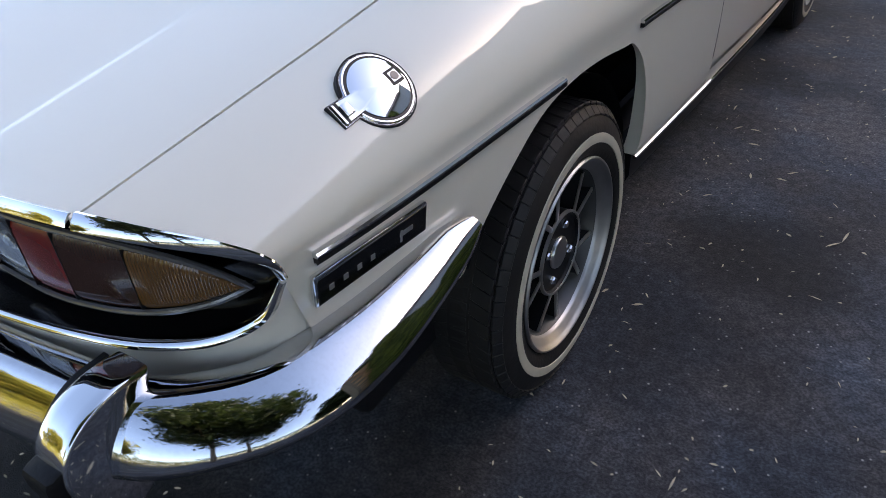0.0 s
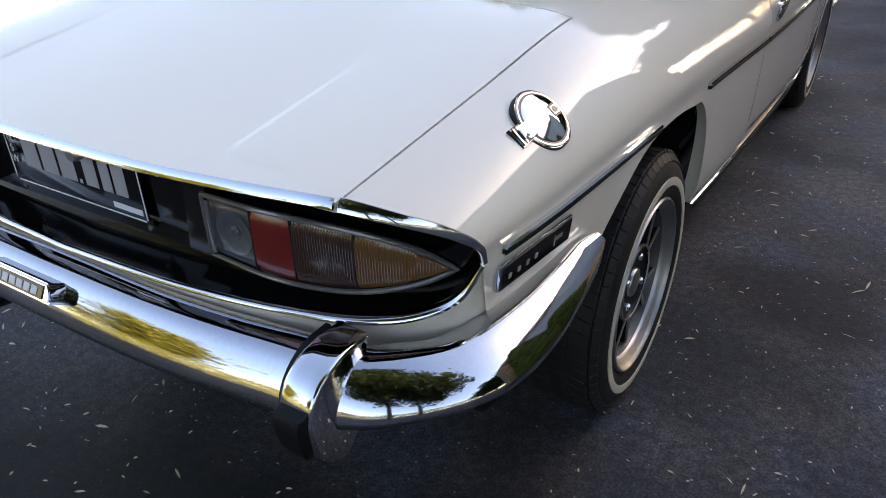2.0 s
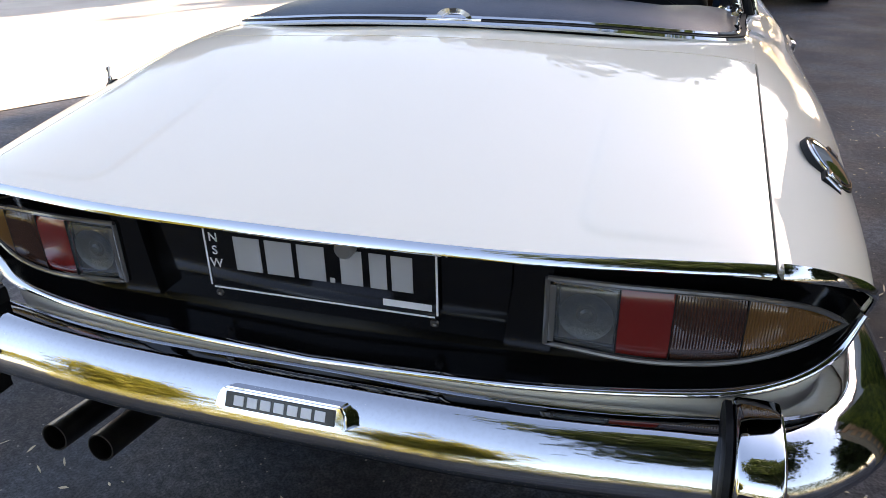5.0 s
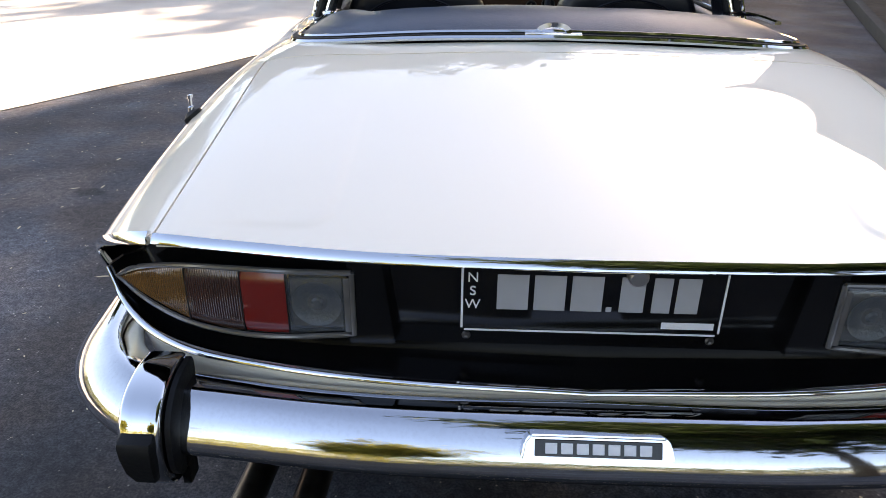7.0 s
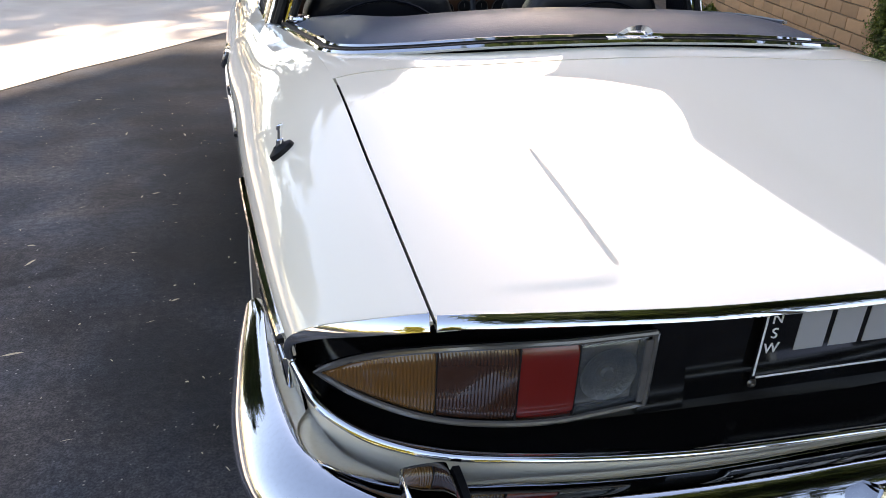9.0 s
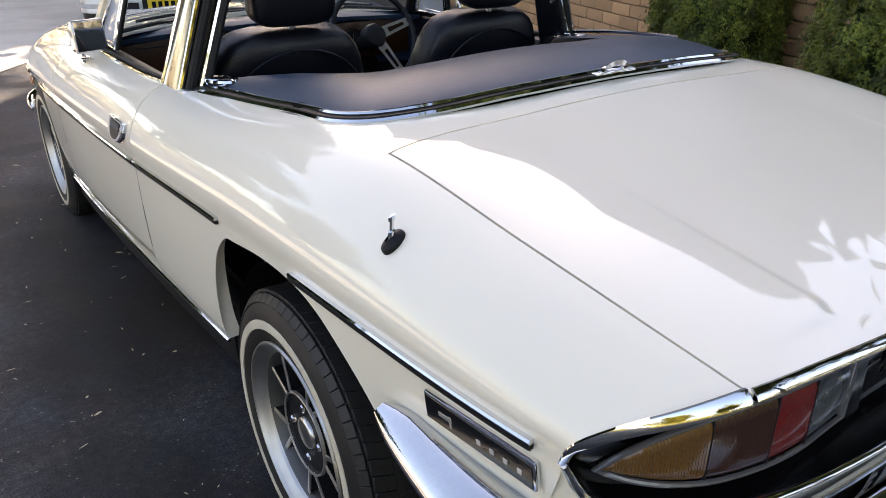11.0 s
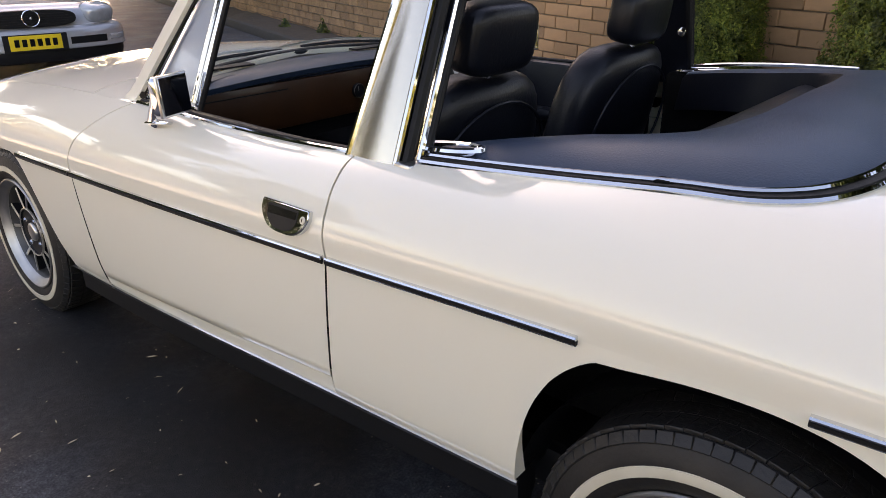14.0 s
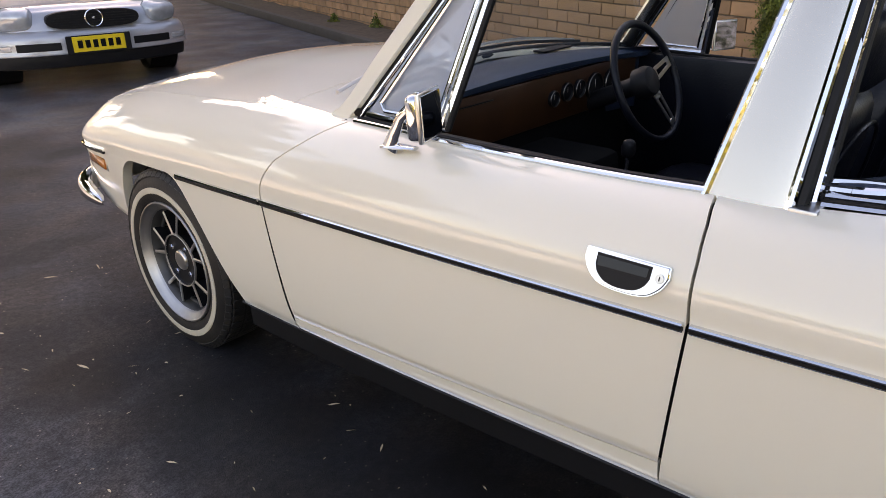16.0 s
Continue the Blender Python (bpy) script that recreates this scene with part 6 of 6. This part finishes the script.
# ---------- silver car across the drive ----------
def silver_car():
    c = thing("parked_car", "silver roadster parked across the asphalt facing the convertible", "car")
    st = [(-0.02, 0.56, 0.46, 0.36), (0.03, 0.70, 0.62, 0.34), (0.12, 0.80, 0.69, 0.33), (0.35, 0.845, 0.735, 0.32), (0.8, 0.857, 0.80, 0.28), (1.25, 0.857, 0.86, 0.20), (1.6, 0.857, 0.88, 0.20), (2.6, 0.857, 0.90, 0.20), (3.4, 0.84, 0.88, 0.22), (3.85, 0.80, 0.80, 0.24), (4.0, 0.68, 0.66, 0.30)]
    st = np.array(st)
    ys = np.r_[np.linspace(-0.02, 0.4, 22), np.linspace(0.45, 4.0, 40)]
    rows = []
    for y in ys:
        w, zt, zb = (float(pchip(st[:, 0], st[:, k], y)[0]) for k in (1, 2, 3))
        row = []
        for a in np.linspace(0, math.pi, 33):
            ca, sa = math.cos(a), math.sin(a)
            x = w * math.copysign(abs(ca) ** 0.38, ca)
            z = zb + (zt - zb) * abs(sa) ** 0.42 + 0.018 * sa**3
            if y < 0.25:
                yy = y + 0.16 * (abs(x) / 0.86) ** 3
            else:
                yy = y + 0.16 * (abs(x) / 0.86) ** 3 * max(0, 1 - (y - 0.25) / 0.6)
            row.append((x, yy, z))
        rows.append(row)
    bm = grid(rows)
    bmesh.ops.holes_fill(bm, edges=[e for e in bm.edges if e.is_boundary and e.verts[0].co.y < 0.2 and e.verts[1].co.y < 0.2], sides=0)
    part("body", bm, SILVER, c, "silver metallic bodywork", 50)
    gx = lambda x: 0.010 + 0.16 * (abs(x) / 0.86) ** 3
    # grille
    out = [(0.40 * math.copysign(abs(math.cos(a)) ** 0.55, math.cos(a)), 0.615 + 0.078 * math.copysign(abs(math.sin(a)) ** 0.7, math.sin(a))) for a in np.linspace(0, 2 * math.pi, 36, endpoint=False)]
    gr = part("grille", prism(out, -0.035, 0.06, 0.006), SATIN, c, "black slatted grille with a plain chrome roundel")
    for k in range(5):
        part("slat", box((0.72 - 0.06 * abs(k - 2), 0.006, 0.006), (0, -0.038, 0.571 + 0.022 * k), 0.002, 1), SATIN, gr)
    part("roundel", tube([(0.074 * math.cos(a), -0.044, 0.622 + 0.074 * math.sin(a)) for a in np.linspace(0, 2 * math.pi, 33)], 0.007, 8, up=(0, 1, 0)), CHROME, gr, "plain chrome roundel")
    part("roundel_disc", lathe([(0.0, 0.016), (-0.006, 0.012), (-0.008, 0.0)], 18, "y"), CHROME, gr).location = (0, -0.042, 0.622)
    # bumper wraps round to the wheel arches
    half = even([(0, -0.005), (0.30, 0.004), (0.55, 0.048), (0.72, 0.115), (0.80, 0.175), (0.842, 0.26), (0.855, 0.36), (0.858, 0.45)], 30)
    plan = [(-x, y) for x, y in half[::-1][:-1]] + [tuple(q) for q in half]

    def strip(i0, i1, prof, out=0.0):
        rows = []
        for i in range(i0, i1 + 1):
            (xa, ya), (xb, yb) = plan[max(i - 1, 0)], plan[min(i + 1, len(plan) - 1)]
            t = Vector((xb - xa, yb - ya, 0)).normalized()
            n = Vector((t.y, -t.x, 0))
            rows.append([Vector((*plan[i], z)) + n * (d + out) for d, z in prof])
        return grid(rows)

    last = len(plan) - 1
    bp2 = part("front_bumper", flange(strip(0, last, [(-0.05, 0.545), (0.010, 0.530), (0.038, 0.500), (0.050, 0.462), (0.054, 0.40), (0.052, 0.352), (0.058, 0.338), (0.056, 0.326), (0.030, 0.318)]), 0.006), SILVER, c, "silver bumper with dark air intakes", 50)
    part("skirt", flange(strip(2, last - 2, [(0.030, 0.322), (0.034, 0.28), (0.020, 0.215), (-0.03, 0.20)]), 0.006), SATIN, bp2, "dark lower skirt")
    for i0, i1 in ((12, 21), (last - 21, last - 12)):
        part("intake", flange(strip(i0, i1, [(0.045, 0.434), (0.0535, 0.430), (0.0540, 0.40), (0.0530, 0.367), (0.045, 0.362)], 0.003), 0.004), SATIN, bp2, "dark slot in the bumper")
    for s in (1, -1):
        part("fog_lamp", flange(strip(*((5, 11) if s < 0 else (last - 11, last - 5)), [(0.045, 0.428), (0.0545, 0.422), (0.0560, 0.40), (0.0545, 0.378), (0.045, 0.372)], 0.003), 0.004), HEADLAMP, bp2, "clear fog lamp")
        hl = part("headlamp", pillow(0.33, 0.22, 0.18, 3.2, 28, 16), HEADLAMP, c, "clear rounded headlamp")
        hl.matrix_basis = pose(s * 0.63, 0.145, 0.640, 18, 0, s * 28)
        part("reflector", pillow(0.11, 0.10, 0.11, 2.2), CHROME, hl).location = (-s * 0.03, -0.045, 0)
        part("door_mirror", pillow(0.17, 0.10, 0.12, 2.8), SILVER, c, "silver door mirror").location = (s * 0.93, 1.62, 0.98)
    pl = part("number_plate", box((0.455, 0.008, 0.135), (0.0, -0.078, 0.405), 0.003, 1), YELLOW, c, "yellow number plate with plain dark bars")
    part("plate_frame", box((0.56, 0.006, 0.165), (0.0, -0.073, 0.400), 0.004, 1), SATIN, pl)
    for k in range(6):
        part("bar", box((0.042, 0.002, 0.068), (-0.165 + 0.066 * k, -0.0830, 0.405), 0.0005, 1), BLACK, pl)
    # windscreen and soft cabin
    rows = [[(x * (1 - 0.22 * f), 1.35 + 0.62 * f + 0.10 * (x / 0.7) ** 2, 0.86 + 0.40 * f - 0.02 * (x / 0.7) ** 2) for x in np.linspace(-0.74, 0.74, 15)] for f in np.linspace(0, 1, 6)]
    part("windscreen", flange(grid(rows), 0.01), BLACK, c, "dark raked windscreen")
    rows = [[(0.60 * math.copysign(abs(math.cos(a)) ** 0.5, math.cos(a)), y, 0.86 + h * abs(math.sin(a)) ** 0.6) for a in np.linspace(0, math.pi, 15)] for y, h in ((1.95, 0.40), (2.3, 0.41), (2.8, 0.36), (3.2, 0.10))]
    part("roof", grid(rows), SATIN, c, "dark folding roof")
    for s in (1, -1):
        for y in (0.78, 3.15):
            w = part("wheel", lathe([(-0.10, 0.2), (-0.10, 0.30), (0.10, 0.31), (0.112, 0.28), (0.112, 0.215), (0.10, 0.205), (0.07, 0.19), (0.07, 0.0)], 32), TYRE, c, "dark tyre on a silver wheel")
            w.matrix_basis = pose(s * 0.755, y, 0.312, 0, 0, 0 if s > 0 else 180)
            part("rim", lathe([(0.104, 0.205), (0.100, 0.19), (0.090, 0.06), (0.096, 0.0)], 32), ALLOY, w)
            well = part("wheel_arch", lathe([(0.862, 0.355), (0.864, 0.33), (0.6, 0.33)], 32), SATIN, c)
            well.matrix_basis = pose(0, y, 0.33, 0, 0, 0 if s > 0 else 180)
    return c


pc = silver_car()
pc.matrix_basis = pose(1.20, 8.37, 0, 0, 0, -11.5)


# ---------- leaf litter ----------
def litter():
    rng = np.random.default_rng(5)
    verts, faces = [], []
    n = 1700
    xs = np.r_[rng.uniform(0.75, 2.6, 800), rng.uniform(-2.8, -0.7, 330), rng.uniform(-1.2, 1.4, 570)]
    ys = np.r_[rng.uniform(-0.6, 4.0, 800), rng.uniform(-0.6, 4.5, 330), rng.uniform(-1.2, 0.35, 570)]
    for x, y in zip(xs, ys):
        l = rng.choice([0.011, 0.018, 0.034, 0.055], p=[0.45, 0.33, 0.16, 0.06]) * rng.uniform(0.7, 1.2)
        w = min(l * 0.4, 0.0030 + 0.12 * l * rng.random())
        a = rng.random() * 6.28
        c, s = math.cos(a), math.sin(a)
        b = len(verts)
        for u, v, h in ((-l / 2, 0, 0.003), (-l / 6, w / 2, 0.005), (l / 6, w / 2, 0.006), (l / 2, 0, 0.004), (l / 6, -w / 2, 0.004), (-l / 6, -w / 2, 0.003)):
            verts.append((x + u * c - v * s, y + u * s + v * c, h))
        faces.append(tuple(range(b, b + 6)))
    me = bpy.data.meshes.new("leaf_litter")
    me.from_pydata(verts, [], faces)
    me.materials.append(LITTER)
    return tagged(new("leaf_litter", me), "pale dry leaves and twigs scattered on the asphalt", "leaves", kind="stuff")


litter()


# ---------- weeds at the foot of the wall ----------
def weeds(x, y, seed, h):
    rng = np.random.default_rng(seed)
    t = thing("weed_tuft", "small green weeds growing against the brick wall", "weeds", "weeds along the wall", (x, y, 0.08))
    n = 160
    a, k = rng.random(n) * 6.28, rng.random(n)
    pts = np.stack([np.cos(a) * 0.10 * k, np.sin(a) * 0.10 * k, h * rng.random(n) * (1.1 - k)], 1)
    leaves_mesh("blades", pts, np.stack([np.cos(a), np.sin(a), 0.3 + 0 * a], 1), 0.022, CONIFER, t, "green weed leaves", seed, 3.0)


for k, (a, off, h) in enumerate(((7.3, 0.12, 0.22), (6.1, 0.10, 0.12), (8.4, 0.30, 0.14), (4.9, 0.15, 0.12))):
    q = WALL_AT + WALL_DIR * a + WALL_N * off
    weeds(q.x, q.y, 300 + k, h)


# ---------- bricks of the wall, last ----------
def bricks():
    me = bpy.data.meshes.new("brick")
    b = box((0.290, 0.030, 0.091), (0, 0, 0), 0.003, 1)
    b.to_mesh(me)
    b.free()
    me.materials.append(BRICK)
    rng = random.Random(3)
    near, far = [], []
    for r in range(0, 18):
        for k in range(-4, 83):
            a, z = k * 0.300 + (0.15 if r % 2 else 0.0), 0.06 + r * 0.101
            if z < 0.02 or z > 1.68:
                continue
            (near if -1.6 < a < 6.0 and 0.05 < z < 1.25 else far).append((a, z))
    near.sort(key=lambda q: abs(q[0] - 1.8) + abs(q[1] - 0.8) * 1.5)
    far += near[300:]
    for a, z in near[:300]:
        o = new("brick", me)
        o.parent = wall
        o.matrix_basis = pose(a, rng.uniform(-0.004, 0.001), z + rng.uniform(-0.0015, 0.0015), 0, 0, rng.uniform(-0.4, 0.4))
    verts, faces = [], []
    for a, z in far:
        d = rng.uniform(-0.004, 0.001)
        n = len(verts)
        for y in (d - 0.015, d + 0.015):
            e = 0.0 if y < d else 0.003
            verts += [(a - 0.145 + e, y, z - 0.0455 + e), (a + 0.145 - e, y, z - 0.0455 + e), (a + 0.145 - e, y, z + 0.0455 - e), (a - 0.145 + e, y, z + 0.0455 - e)]
        faces += [(n + 4, n + 5, n + 6, n + 7), (n, n + 1, n + 5, n + 4), (n + 1, n + 2, n + 6, n + 5), (n + 2, n + 3, n + 7, n + 6), (n + 3, n, n + 4, n + 7)]
    m2 = bpy.data.meshes.new("brickwork")
    m2.from_pydata(verts, [], faces)
    m2.materials.append(BRICKS_FAR)
    o = new("brickwork", m2)
    o.parent = wall
    tagged(o, "weathered yellow-brown brickwork", kind="stuff")


def far_bricks():
    m = BRICK.copy()
    m.name = "brickwork"
    for nd in m.node_tree.nodes:
        if nd.type == "OBJECT_INFO":
            g = m.node_tree.nodes.new("ShaderNodeNewGeometry")
            for l in list(nd.outputs["Random"].links):
                m.node_tree.links.new(g.outputs["Random Per Island"], l.to_socket)
    return m


BRICKS_FAR = far_bricks()
bricks()
